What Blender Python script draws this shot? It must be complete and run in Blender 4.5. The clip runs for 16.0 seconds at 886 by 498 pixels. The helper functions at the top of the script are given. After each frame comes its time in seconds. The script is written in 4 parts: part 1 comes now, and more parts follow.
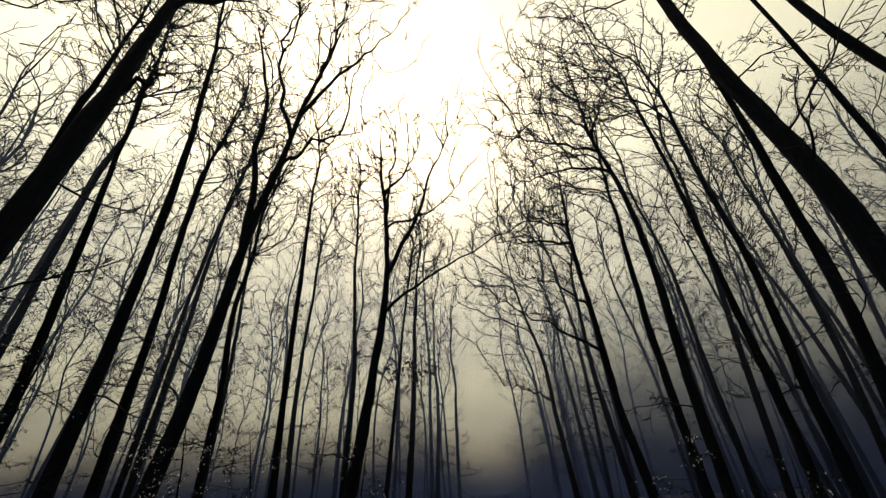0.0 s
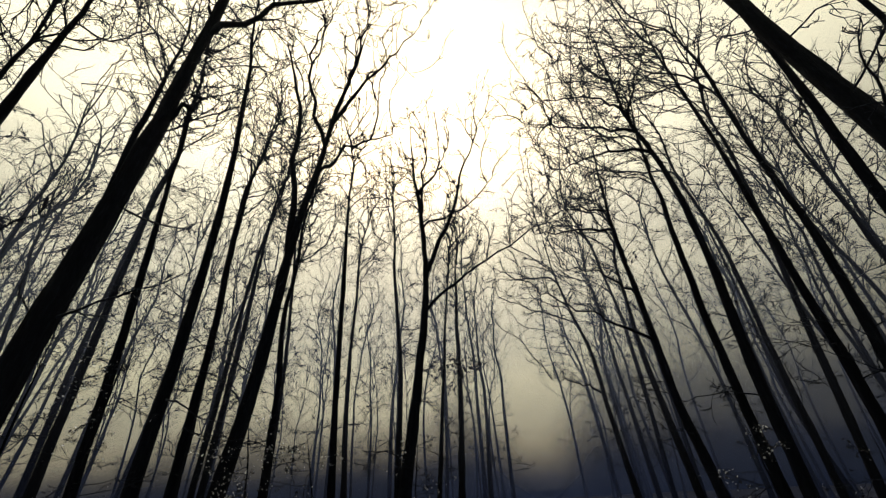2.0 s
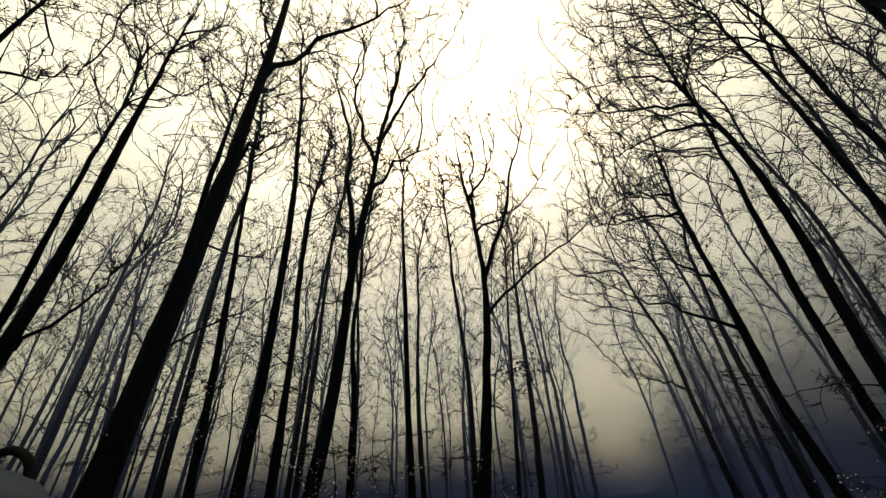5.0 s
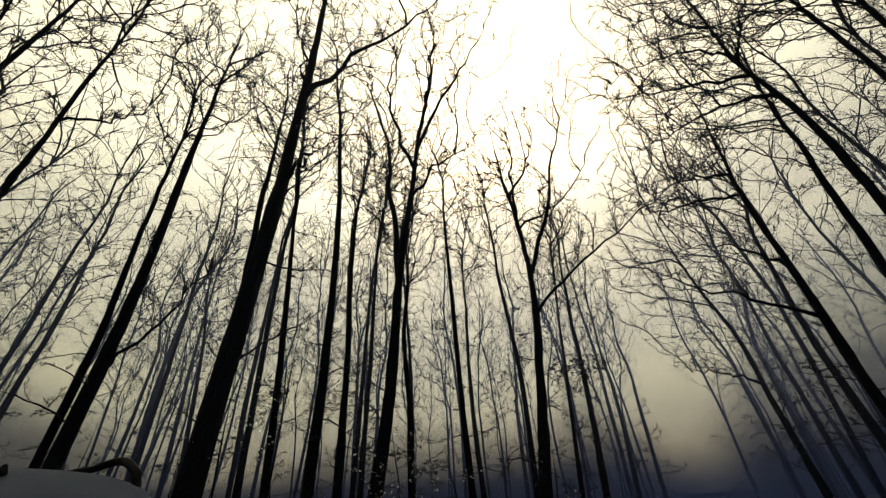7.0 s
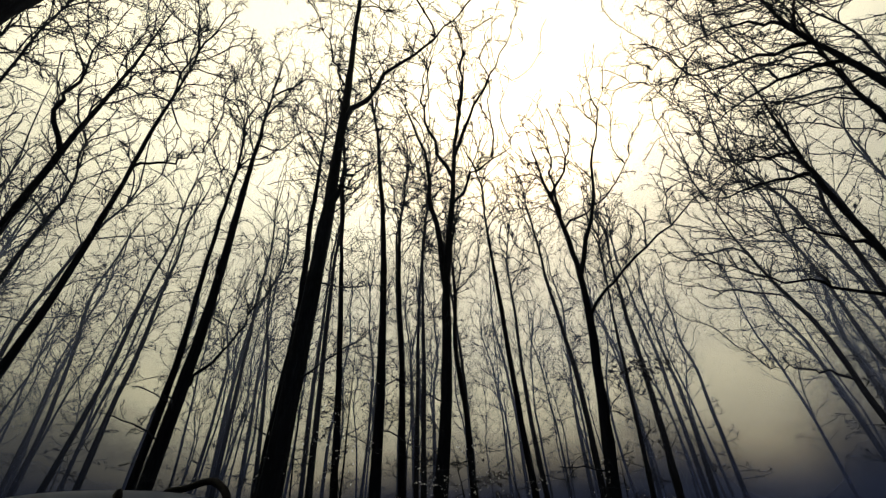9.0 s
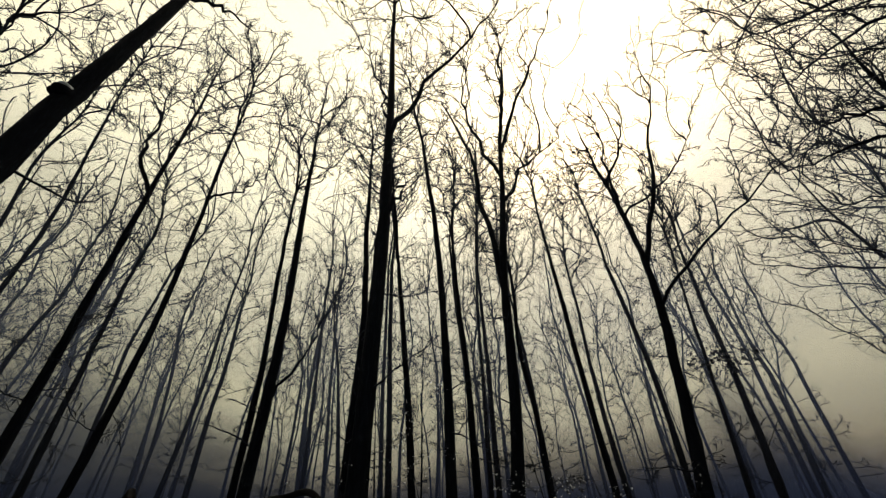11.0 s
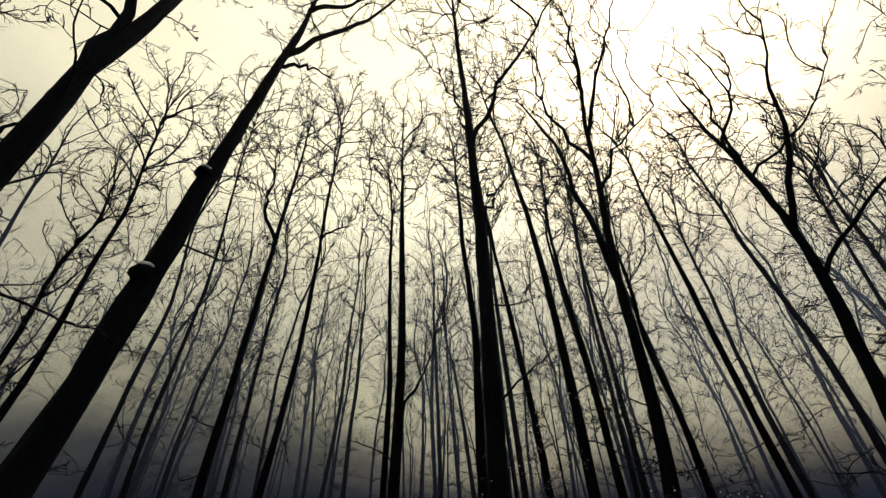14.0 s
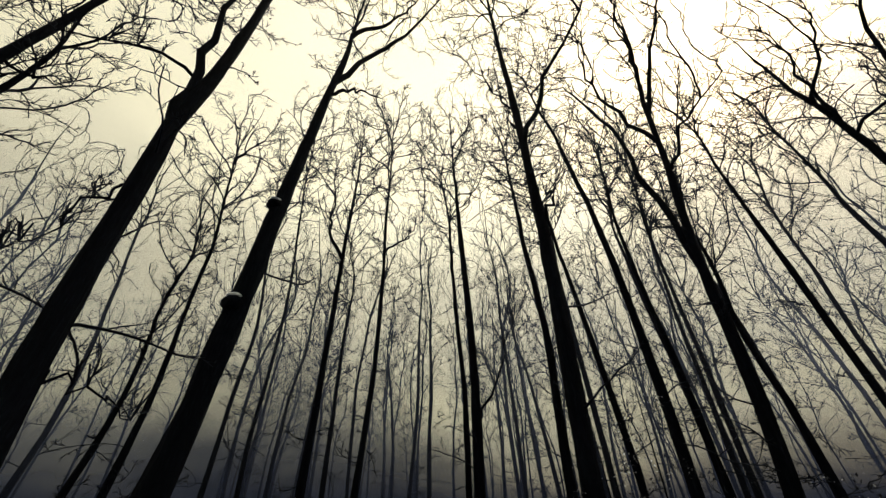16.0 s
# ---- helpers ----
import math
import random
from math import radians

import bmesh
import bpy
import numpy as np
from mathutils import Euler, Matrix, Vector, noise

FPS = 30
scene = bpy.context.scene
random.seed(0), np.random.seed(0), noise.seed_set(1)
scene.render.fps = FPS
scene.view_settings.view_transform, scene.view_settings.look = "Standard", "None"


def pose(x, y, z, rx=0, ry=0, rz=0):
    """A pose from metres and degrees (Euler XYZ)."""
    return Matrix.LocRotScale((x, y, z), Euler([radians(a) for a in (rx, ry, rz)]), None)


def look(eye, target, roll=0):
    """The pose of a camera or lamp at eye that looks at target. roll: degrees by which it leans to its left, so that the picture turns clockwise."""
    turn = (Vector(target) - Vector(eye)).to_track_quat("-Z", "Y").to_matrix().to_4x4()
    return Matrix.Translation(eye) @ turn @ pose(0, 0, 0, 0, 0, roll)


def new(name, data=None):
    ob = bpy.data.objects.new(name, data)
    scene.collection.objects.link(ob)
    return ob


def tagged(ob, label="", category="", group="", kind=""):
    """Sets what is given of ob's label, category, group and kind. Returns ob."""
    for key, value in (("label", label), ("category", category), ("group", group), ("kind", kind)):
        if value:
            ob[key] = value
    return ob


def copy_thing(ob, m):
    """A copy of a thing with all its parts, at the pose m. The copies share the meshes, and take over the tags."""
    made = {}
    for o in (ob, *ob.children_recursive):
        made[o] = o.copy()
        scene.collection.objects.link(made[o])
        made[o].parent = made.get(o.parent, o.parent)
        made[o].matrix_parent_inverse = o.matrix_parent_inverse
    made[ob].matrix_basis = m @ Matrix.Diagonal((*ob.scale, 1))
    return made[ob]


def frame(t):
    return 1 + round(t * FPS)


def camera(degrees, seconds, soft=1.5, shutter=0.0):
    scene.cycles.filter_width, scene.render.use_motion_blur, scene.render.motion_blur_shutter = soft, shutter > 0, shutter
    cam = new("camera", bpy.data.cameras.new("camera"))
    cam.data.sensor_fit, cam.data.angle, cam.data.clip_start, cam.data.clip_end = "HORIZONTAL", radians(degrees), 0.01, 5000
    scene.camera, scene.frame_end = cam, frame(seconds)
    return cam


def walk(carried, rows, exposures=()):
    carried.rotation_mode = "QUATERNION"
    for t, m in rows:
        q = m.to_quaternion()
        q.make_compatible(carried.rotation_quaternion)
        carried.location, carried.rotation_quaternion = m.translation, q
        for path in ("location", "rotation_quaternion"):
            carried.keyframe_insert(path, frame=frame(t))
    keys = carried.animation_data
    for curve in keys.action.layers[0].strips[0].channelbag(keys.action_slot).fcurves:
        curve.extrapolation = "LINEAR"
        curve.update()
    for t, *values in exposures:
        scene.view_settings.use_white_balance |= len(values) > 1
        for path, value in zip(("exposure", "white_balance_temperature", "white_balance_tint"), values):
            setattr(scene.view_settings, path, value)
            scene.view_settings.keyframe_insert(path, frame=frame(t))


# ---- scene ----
cam = camera(98.5, 16.0, soft=1.3)
# seconds, eye, turn about x, y, z: a slow pan to the left with a slight rise
ROWS = [
    (0.0, 0.000, 0.000, 1.600, 123.11, 2.56, 0.00),
    (0.5, -0.001, 0.004, 1.598, 122.94, 2.55, 2.17),
    (1.0, -0.003, 0.005, 1.598, 122.88, 2.64, 4.04),
    (1.5, -0.004, 0.003, 1.599, 122.94, 2.86, 5.44),
    (2.0, -0.006, -0.002, 1.602, 122.90, 2.75, 6.70),
    (2.5, -0.008, -0.009, 1.607, 122.81, 2.49, 8.13),
    (3.0, -0.010, -0.020, 1.613, 122.75, 2.33, 9.89),
    (3.5, -0.012, -0.033, 1.621, 123.02, 2.41, 11.43),
    (4.0, -0.014, -0.048, 1.630, 123.38, 2.66, 13.04),
    (6.5, -0.026, -0.155, 1.699, 123.89, 2.49, 22.14),
    (7.0, -0.029, -0.181, 1.717, 123.90, 2.43, 23.95),
    (7.5, -0.033, -0.209, 1.736, 124.05, 2.53, 25.69),
    (8.0, -0.036, -0.238, 1.756, 124.36, 2.60, 27.55),
    (8.5, -0.040, -0.268, 1.777, 124.68, 2.49, 29.57),
    (9.0, -0.044, -0.298, 1.800, 124.85, 2.37, 31.58),
    (11.5, -0.067, -0.460, 1.929, 124.83, 2.08, 43.32),
    (12.0, -0.073, -0.493, 1.958, 124.76, 2.17, 45.99),
    (12.5, -0.079, -0.526, 1.987, 124.82, 2.14, 48.68),
    (13.0, -0.085, -0.558, 2.018, 125.08, 1.82, 51.56),
    (13.5, -0.091, -0.590, 2.049, 125.36, 1.57, 54.55),
    (14.0, -0.098, -0.622, 2.081, 125.57, 1.46, 57.26),
    (14.5, -0.105, -0.652, 2.114, 125.81, 1.48, 59.87),
    (15.0, -0.113, -0.682, 2.148, 126.09, 1.61, 62.39),
    (15.5, -0.121, -0.711, 2.182, 126.10, 1.45, 64.78),
    (16.0, -0.129, -0.738, 2.217, 126.08, 1.16, 67.55),
]
walk(cam, [(t, pose(x, y, z - 0.3, rx, ry, rz)) for t, x, y, z, rx, ry, rz in ROWS],
     exposures=[(0.0, 0.0), (4.0, 0.0), (9.0, -0.06), (13.0, -0.10), (16.0, -0.10)])
scene.frame_set(1)


# ---- light: a bright winter overcast, thick mist near the ground ----
def make_world():
    w = bpy.data.worlds.new("overcast")
    w.use_nodes = True
    scene.world = w
    nt = w.node_tree
    nt.nodes.clear()
    out = nt.nodes.new("ShaderNodeOutputWorld")
    bg = nt.nodes.new("ShaderNodeBackground")
    sky = nt.nodes.new("ShaderNodeTexSky")
    sky.sky_type, sky.sun_disc = "NISHITA", False
    sky.sun_elevation, sky.sun_rotation = radians(52), radians(-8)
    sky.dust_density, sky.air_density = 6.0, 2.0
    co = nt.nodes.new("ShaderNodeTexCoord")
    sep = nt.nodes.new("ShaderNodeSeparateXYZ")
    ramp = nt.nodes.new("ShaderNodeValToRGB")
    ramp.color_ramp.interpolation = "EASE"
    stops = [(0.0, (0.09, 0.092, 0.09)), (0.10, (0.27, 0.248, 0.165)), (0.26, (0.60, 0.53, 0.29)), (0.46, (0.80, 0.705, 0.41)), (0.68, (0.95, 0.855, 0.545)), (0.9, (0.98, 0.89, 0.595))]
    els = ramp.color_ramp.elements
    while len(els) < len(stops):
        els.new(0.5)
    for e, (p, c) in zip(els, stops):
        e.position, e.color = p, (*c, 1)
    mult = nt.nodes.new("ShaderNodeMix")
    mult.data_type, mult.blend_type = "RGBA", "MIX"
    mult.inputs["Factor"].default_value = 0.03
    # a broad bright place in the cloud where the sun stands behind it
    glow_dir = nt.nodes.new("ShaderNodeVectorMath")
    glow_dir.operation = "DOT_PRODUCT"
    glow_dir.inputs[1].default_value = Vector((-0.54, 0.42, 0.73)).normalized()
    glow = nt.nodes.new("ShaderNodeMapRange")
    glow.interpolation_type = "SMOOTHSTEP"
    glow.inputs["From Min"].default_value, glow.inputs["From Max"].default_value = -0.85, 0.55
    glow.inputs["To Min"].default_value, glow.inputs["To Max"].default_value = 0.28, 1.06
    core_dir = nt.nodes.new("ShaderNodeVectorMath")
    core_dir.operation = "DOT_PRODUCT"
    core_dir.inputs[1].default_value = Vector((-0.62, 0.27, 0.74)).normalized()
    core = nt.nodes.new("ShaderNodeMapRange")
    core.interpolation_type = "SMOOTHSTEP"
    core.inputs["From Min"].default_value, core.inputs["From Max"].default_value = 0.74, 0.99
    core.inputs["To Min"].default_value, core.inputs["To Max"].default_value = 1.0, 1.28
    centre = nt.nodes.new("ShaderNodeMath")
    centre.operation = "MULTIPLY"
    scale = nt.nodes.new("ShaderNodeVectorMath")
    scale.operation = "SCALE"
    # soft unevenness of the cloud
    cloud = nt.nodes.new("ShaderNodeTexNoise")
    cloud.inputs["Scale"].default_value, cloud.inputs["Detail"].default_value = 2.2, 3.0
    cmap = nt.nodes.new("ShaderNodeMapRange")
    cmap.inputs["To Min"].default_value, cmap.inputs["To Max"].default_value = 0.88, 1.12
    both = nt.nodes.new("ShaderNodeMath")
    both.operation = "MULTIPLY"
    k = nt.links.new
    k(co.outputs["Generated"], sep.inputs[0])
    k(sep.outputs["Z"], ramp.inputs[0])
    k(co.outputs["Generated"], glow_dir.inputs[0])
    k(glow_dir.outputs["Value"], glow.inputs["Value"])
    k(co.outputs["Generated"], cloud.inputs["Vector"])
    k(cloud.outputs["Fac"], cmap.inputs["Value"])
    k(co.outputs["Generated"], core_dir.inputs[0])
    k(core_dir.outputs["Value"], core.inputs["Value"])
    k(glow.outputs[0], centre.inputs[0])
    k(core.outputs[0], centre.inputs[1])
    k(centre.outputs[0], both.inputs[0])
    k(cmap.outputs[0], both.inputs[1])
    k(ramp.outputs[0], mult.inputs["A"])
    k(sky.outputs[0], mult.inputs["B"])
    k(mult.outputs["Result"], scale.inputs[0])
    k(both.outputs[0], scale.inputs["Scale"])
    k(scale.outputs[0], bg.inputs["Color"])
    bg.inputs["Strength"].default_value = 1.0
    k(bg.outputs[0], out.inputs[0])


make_world()
sun = new("sun", bpy.data.lights.new("sun", "SUN"))
sun.data.energy, sun.data.angle, sun.data.color = 0.5, radians(25), (1.0, 0.95, 0.82)
sun.matrix_world = look((0.4, 16, 20), (0, 0, 0))


# ---- materials ----
def material(name):
    m = bpy.data.materials.new(name)
    m.use_nodes = True
    nt = m.node_tree
    b = nt.nodes["Principled BSDF"]
    return m, nt, b


def noise_node(nt, scale, detail=6.0, stretch=(1, 1, 1), rough=0.6):
    co = nt.nodes.new("ShaderNodeTexCoord")
    mp = nt.nodes.new("ShaderNodeMapping")
    mp.inputs["Scale"].default_value = stretch
    n = nt.nodes.new("ShaderNodeTexNoise")
    n.inputs["Scale"].default_value, n.inputs["Detail"].default_value, n.inputs["Roughness"].default_value = scale, detail, rough
    nt.links.new(co.outputs["Object"], mp.inputs[0])
    nt.links.new(mp.outputs[0], n.inputs["Vector"])
    return n


def ramp_node(nt, source, stops):
    r = nt.nodes.new("ShaderNodeValToRGB")
    els = r.color_ramp.elements
    while len(els) < len(stops):
        els.new(0.5)
    for e, (p, c) in zip(els, stops):
        e.position, e.color = p, (*c, 1)
    nt.links.new(source, r.inputs[0])
    return r


def bump(nt, b, source, strength, distance):
    u = nt.nodes.new("ShaderNodeBump")
    u.inputs["Strength"].default_value, u.inputs["Distance"].default_value = strength, distance
    nt.links.new(source, u.inputs["Height"])
    nt.links.new(u.outputs[0], b.inputs["Normal"])


def make_bark():
    m, nt, b = material("wet_bark")
    fur = noise_node(nt, 9.0, 8.0, (3.2, 3.2, 0.55), 0.7)
    big = noise_node(nt, 0.9, 3.0)
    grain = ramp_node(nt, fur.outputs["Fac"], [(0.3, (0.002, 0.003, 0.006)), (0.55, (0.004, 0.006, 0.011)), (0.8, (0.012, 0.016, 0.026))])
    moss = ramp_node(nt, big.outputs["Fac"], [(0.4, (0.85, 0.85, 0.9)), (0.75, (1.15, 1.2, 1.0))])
    mx = nt.nodes.new("ShaderNodeMix")
    mx.data_type, mx.blend_type = "RGBA", "MULTIPLY"
    mx.inputs["Factor"].default_value = 1.0
    nt.links.new(grain.outputs[0], mx.inputs["A"])
    nt.links.new(moss.outputs[0], mx.inputs["B"])
    nt.links.new(mx.outputs["Result"], b.inputs["Base Color"])
    b.inputs["Roughness"].default_value = 0.95
    b.inputs["Specular IOR Level"].default_value = 0.08
    bump(nt, b, fur.outputs["Fac"], 0.8, 0.03)
    return m


def make_plain(name, lo, hi, scale, rough, spec=0.3, relief=0.3, depth=0.01):
    m, nt, b = material(name)
    n = noise_node(nt, scale)
    r = ramp_node(nt, n.outputs["Fac"], [(0.3, lo), (0.7, hi)])
    nt.links.new(r.outputs[0], b.inputs["Base Color"])
    b.inputs["Roughness"].default_value = rough
    b.inputs["Specular IOR Level"].default_value = spec
    bump(nt, b, n.outputs["Fac"], relief, depth)
    return m


BARK = make_bark()
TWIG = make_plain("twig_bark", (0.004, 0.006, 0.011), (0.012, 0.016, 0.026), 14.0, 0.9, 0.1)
SNOW = make_plain("old_snow", (0.62, 0.66, 0.74), (0.82, 0.84, 0.88), 3.0, 0.7, 0.3, 0.5, 0.03)
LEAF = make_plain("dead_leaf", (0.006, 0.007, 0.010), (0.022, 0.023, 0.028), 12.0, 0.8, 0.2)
FROST = make_plain("frosted_leaf", (0.55, 0.57, 0.6), (0.8, 0.82, 0.86), 9.0, 0.7, 0.3)
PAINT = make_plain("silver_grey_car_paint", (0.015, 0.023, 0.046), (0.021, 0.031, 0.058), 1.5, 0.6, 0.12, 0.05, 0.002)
BLACK = make_plain("black_plastic", (0.003, 0.003, 0.004), (0.007, 0.007, 0.008), 20.0, 0.8, 0.04, 0.1, 0.002)
RUBBER = make_plain("tyre_rubber", (0.012, 0.012, 0.012), (0.03, 0.03, 0.03), 30.0, 0.85, 0.2)
ALLOY = make_plain("dull_alloy", (0.2, 0.2, 0.21), (0.3, 0.3, 0.31), 6.0, 0.4, 0.5, 0.05, 0.002)
LAMP = make_plain("red_lamp_plastic", (0.12, 0.008, 0.008), (0.2, 0.012, 0.012), 6.0, 0.25, 0.5, 0.05, 0.002)


def make_glass():
    m, nt, b = material("dark_car_glass")
    b.inputs["Base Color"].default_value = (0.02, 0.023, 0.026, 1)
    b.inputs["Roughness"].default_value = 0.08
    return m


GLASS = make_glass()


def make_ground():
    m, nt, b = material("snowy_forest_floor")
    n1, n2 = noise_node(nt, 0.6, 8.0), noise_node(nt, 9.0, 6.0)
    add = nt.nodes.new("ShaderNodeMath")
    add.operation = "ADD"
    half = nt.nodes.new("ShaderNodeMath")
    half.operation = "MULTIPLY"
    half.inputs[1].default_value = 0.35
    nt.links.new(n2.outputs["Fac"], half.inputs[0])
    nt.links.new(n1.outputs["Fac"], add.inputs[0])
    nt.links.new(half.outputs[0], add.inputs[1])
    r = ramp_node(nt, add.outputs[0], [(0.45, (0.006, 0.006, 0.007)), (0.66, (0.018, 0.017, 0.017)), (0.84, (0.035, 0.036, 0.04)), (0.95, (0.3, 0.32, 0.36))])
    snow = ramp_node(nt, add.outputs[0], [(0.45, (0.12, 0.12, 0.13)), (0.62, (0.34, 0.35, 0.38)), (0.9, (0.50, 0.52, 0.56))])
    # old snow lies along the open ride
    geo = nt.nodes.new("ShaderNodeNewGeometry")
    across = nt.nodes.new("ShaderNodeVectorMath")
    across.operation = "DOT_PRODUCT"
    across.inputs[1].default_value = (0.996, -0.085, 0)
    off = nt.nodes.new("ShaderNodeMath")
    off.operation = "SUBTRACT"
    off.inputs[1].default_value = 0.7
    size = nt.nodes.new("ShaderNodeMath")
    size.operation = "ABSOLUTE"
    edge = nt.nodes.new("ShaderNodeMapRange")
    edge.interpolation_type = "SMOOTHSTEP"
    edge.inputs["From Min"].default_value, edge.inputs["From Max"].default_value = 2.5, 1.9
    mx = nt.nodes.new("ShaderNodeMix")
    mx.data_type = "RGBA"
    nt.links.new(geo.outputs["Position"], across.inputs[0])
    nt.links.new(across.outputs["Value"], off.inputs[0])
    nt.links.new(off.outputs[0], size.inputs[0])
    ragged = nt.nodes.new("ShaderNodeMath")
    ragged.operation = "MULTIPLY_ADD"
    ragged.inputs[1].default_value = 3.4
    shift = nt.nodes.new("ShaderNodeMath")
    shift.operation = "ADD"
    shift.inputs[1].default_value = -2.3
    nt.links.new(add.outputs[0], ragged.inputs[0])
    nt.links.new(size.outputs[0], ragged.inputs[2])
    nt.links.new(ragged.outputs[0], shift.inputs[0])
    nt.links.new(shift.outputs[0], edge.inputs["Value"])
    nt.links.new(edge.outputs[0], mx.inputs["Factor"])
    nt.links.new(r.outputs[0], mx.inputs["A"])
    nt.links.new(snow.outputs[0], mx.inputs["B"])
    nt.links.new(mx.outputs["Result"], b.inputs["Base Color"])
    b.inputs["Roughness"].default_value = 0.95
    b.inputs["Specular IOR Level"].default_value = 0.0
    bump(nt, b, add.outputs[0], 0.7, 0.05)
    return m


def make_mist(name, thin, thick, low, high, tint, seed, scale, lid_low, lid_high):
    """A veil of mist: mostly clear, takes on `tint` where it is thick; goes from thin to thick between `low` and `high`
    metres.
    """
    m = bpy.data.materials.new(name)
    m.use_nodes = True
    nt = m.node_tree
    nt.nodes.clear()
    out = nt.nodes.new("ShaderNodeOutputMaterial")
    mix = nt.nodes.new("ShaderNodeMixShader")
    clear = nt.nodes.new("ShaderNodeBsdfTransparent")
    front = nt.nodes.new("ShaderNodeBsdfDiffuse")
    back = nt.nodes.new("ShaderNodeBsdfTranslucent")
    half = nt.nodes.new("ShaderNodeMixShader")
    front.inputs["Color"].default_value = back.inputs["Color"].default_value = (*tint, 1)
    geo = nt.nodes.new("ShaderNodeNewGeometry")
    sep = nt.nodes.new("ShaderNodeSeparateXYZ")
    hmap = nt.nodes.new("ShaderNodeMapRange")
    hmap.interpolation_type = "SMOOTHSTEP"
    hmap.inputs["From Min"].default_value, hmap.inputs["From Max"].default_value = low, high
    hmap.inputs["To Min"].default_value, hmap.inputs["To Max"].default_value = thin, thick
    n = nt.nodes.new("ShaderNodeTexNoise")
    n.inputs["Scale"].default_value, n.inputs["Detail"].default_value = scale, 3.0
    mp = nt.nodes.new("ShaderNodeMapping")
    mp.inputs["Location"].default_value = (seed, seed * 2, 0)
    mp.inputs["Scale"].default_value = (1, 1, 1.8)
    nmap = nt.nodes.new("ShaderNodeMapRange")
    nmap.inputs["From Min"].default_value, nmap.inputs["From Max"].default_value = 0.3, 0.7
    nmap.inputs["To Min"].default_value, nmap.inputs["To Max"].default_value = 0.65, 1.3
    mul = nt.nodes.new("ShaderNodeMath")
    mul.operation = "MULTIPLY"
    k = nt.links.new
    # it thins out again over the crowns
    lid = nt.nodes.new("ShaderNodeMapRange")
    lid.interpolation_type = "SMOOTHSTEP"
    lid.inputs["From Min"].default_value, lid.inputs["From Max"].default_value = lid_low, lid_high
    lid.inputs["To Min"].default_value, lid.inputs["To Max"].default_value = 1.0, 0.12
    mul2 = nt.nodes.new("ShaderNodeMath")
    mul2.operation = "MULTIPLY"
    k(geo.outputs["Position"], sep.inputs[0])
    k(sep.outputs["Z"], lid.inputs["Value"])
    k(sep.outputs["Z"], hmap.inputs["Value"])
    k(geo.outputs["Position"], mp.inputs[0])
    k(mp.outputs[0], n.inputs["Vector"])
    k(n.outputs["Fac"], nmap.inputs["Value"])
    k(hmap.outputs[0], mul2.inputs[0])
    k(lid.outputs[0], mul2.inputs[1])
    k(mul2.outputs[0], mul.inputs[0])
    k(nmap.outputs[0], mul.inputs[1])
    half.inputs[0].default_value = 0.6
    k(front.outputs[0], half.inputs[1])
    k(back.outputs[0], half.inputs[2])
    k(mul.outputs[0], mix.inputs[0])
    k(clear.outputs[0], mix.inputs[1])
    k(half.outputs[0], mix.inputs[2])
    k(mix.outputs[0], out.inputs["Surface"])
    return m


# ---- mesh helpers ----
def mesh_from(name, verts, faces, mat, smooth=True):
    """One mesh from a vertex array and an array of quads."""
    me = bpy.data.meshes.new(name)
    verts, faces = np.asarray(verts, np.float32), np.asarray(faces, np.int32)
    k = faces.shape[1]
    me.vertices.add(len(verts))
    me.vertices.foreach_set("co", verts.ravel())
    me.loops.add(faces.size)
    me.loops.foreach_set("vertex_index", faces.ravel())
    me.polygons.add(len(faces))
    me.polygons.foreach_set("loop_start", np.arange(0, faces.size, k, dtype=np.int32))
    me.polygons.foreach_set("use_smooth", np.full(len(faces), smooth))
    me.update(calc_edges=True)
    me.materials.append(mat)
    return me


def part(name, me, parent, label=""):
    if isinstance(me, tuple):
        bm, mat = me
        me = bpy.data.meshes.new(name)
        bm.to_mesh(me)
        bm.free()
        me.materials.append(mat)
    ob = new(name, me)
    ob.parent = parent
    if label:
        tagged(ob, label=label)
    return ob


def tubes(P, R, sides):
    """Tapered tubes along many lines at once. P: lines x points x 3, R: lines x points."""
    n, k, _ = P.shape
    T = np.gradient(P, axis=1)
    T /= np.linalg.norm(T, axis=2, keepdims=True) + 1e-9
    ref = np.where(np.abs(T[:, :1, 2:3]) > 0.9, [[[1.0, 0, 0]]], [[[0, 0, 1.0]]])
    U = np.cross(T, ref)
    U /= np.linalg.norm(U, axis=2, keepdims=True) + 1e-9
    V = np.cross(T, U)
    a = np.arange(sides) * 2 * math.pi / sides
    ring = U[:, :, None] * np.cos(a)[None, None, :, None] + V[:, :, None] * np.sin(a)[None, None, :, None]
    verts = (P[:, :, None] + ring * R[:, :, None, None]).reshape(-1, 3)
    i = np.arange(n * k * sides).reshape(n, k, sides)
    j = np.roll(i, -1, axis=2)
    faces = np.stack([i[:, :-1], j[:, :-1], j[:, 1:], i[:, 1:]], -1).reshape(-1, 4)
    return verts, faces


def joined(chunks):
    vs, fs, base = [], [], 0
    for v, f in chunks:
        vs.append(v)
        fs.append(f + base)
        base += len(v)
    return np.concatenate(vs), np.concatenate(fs)


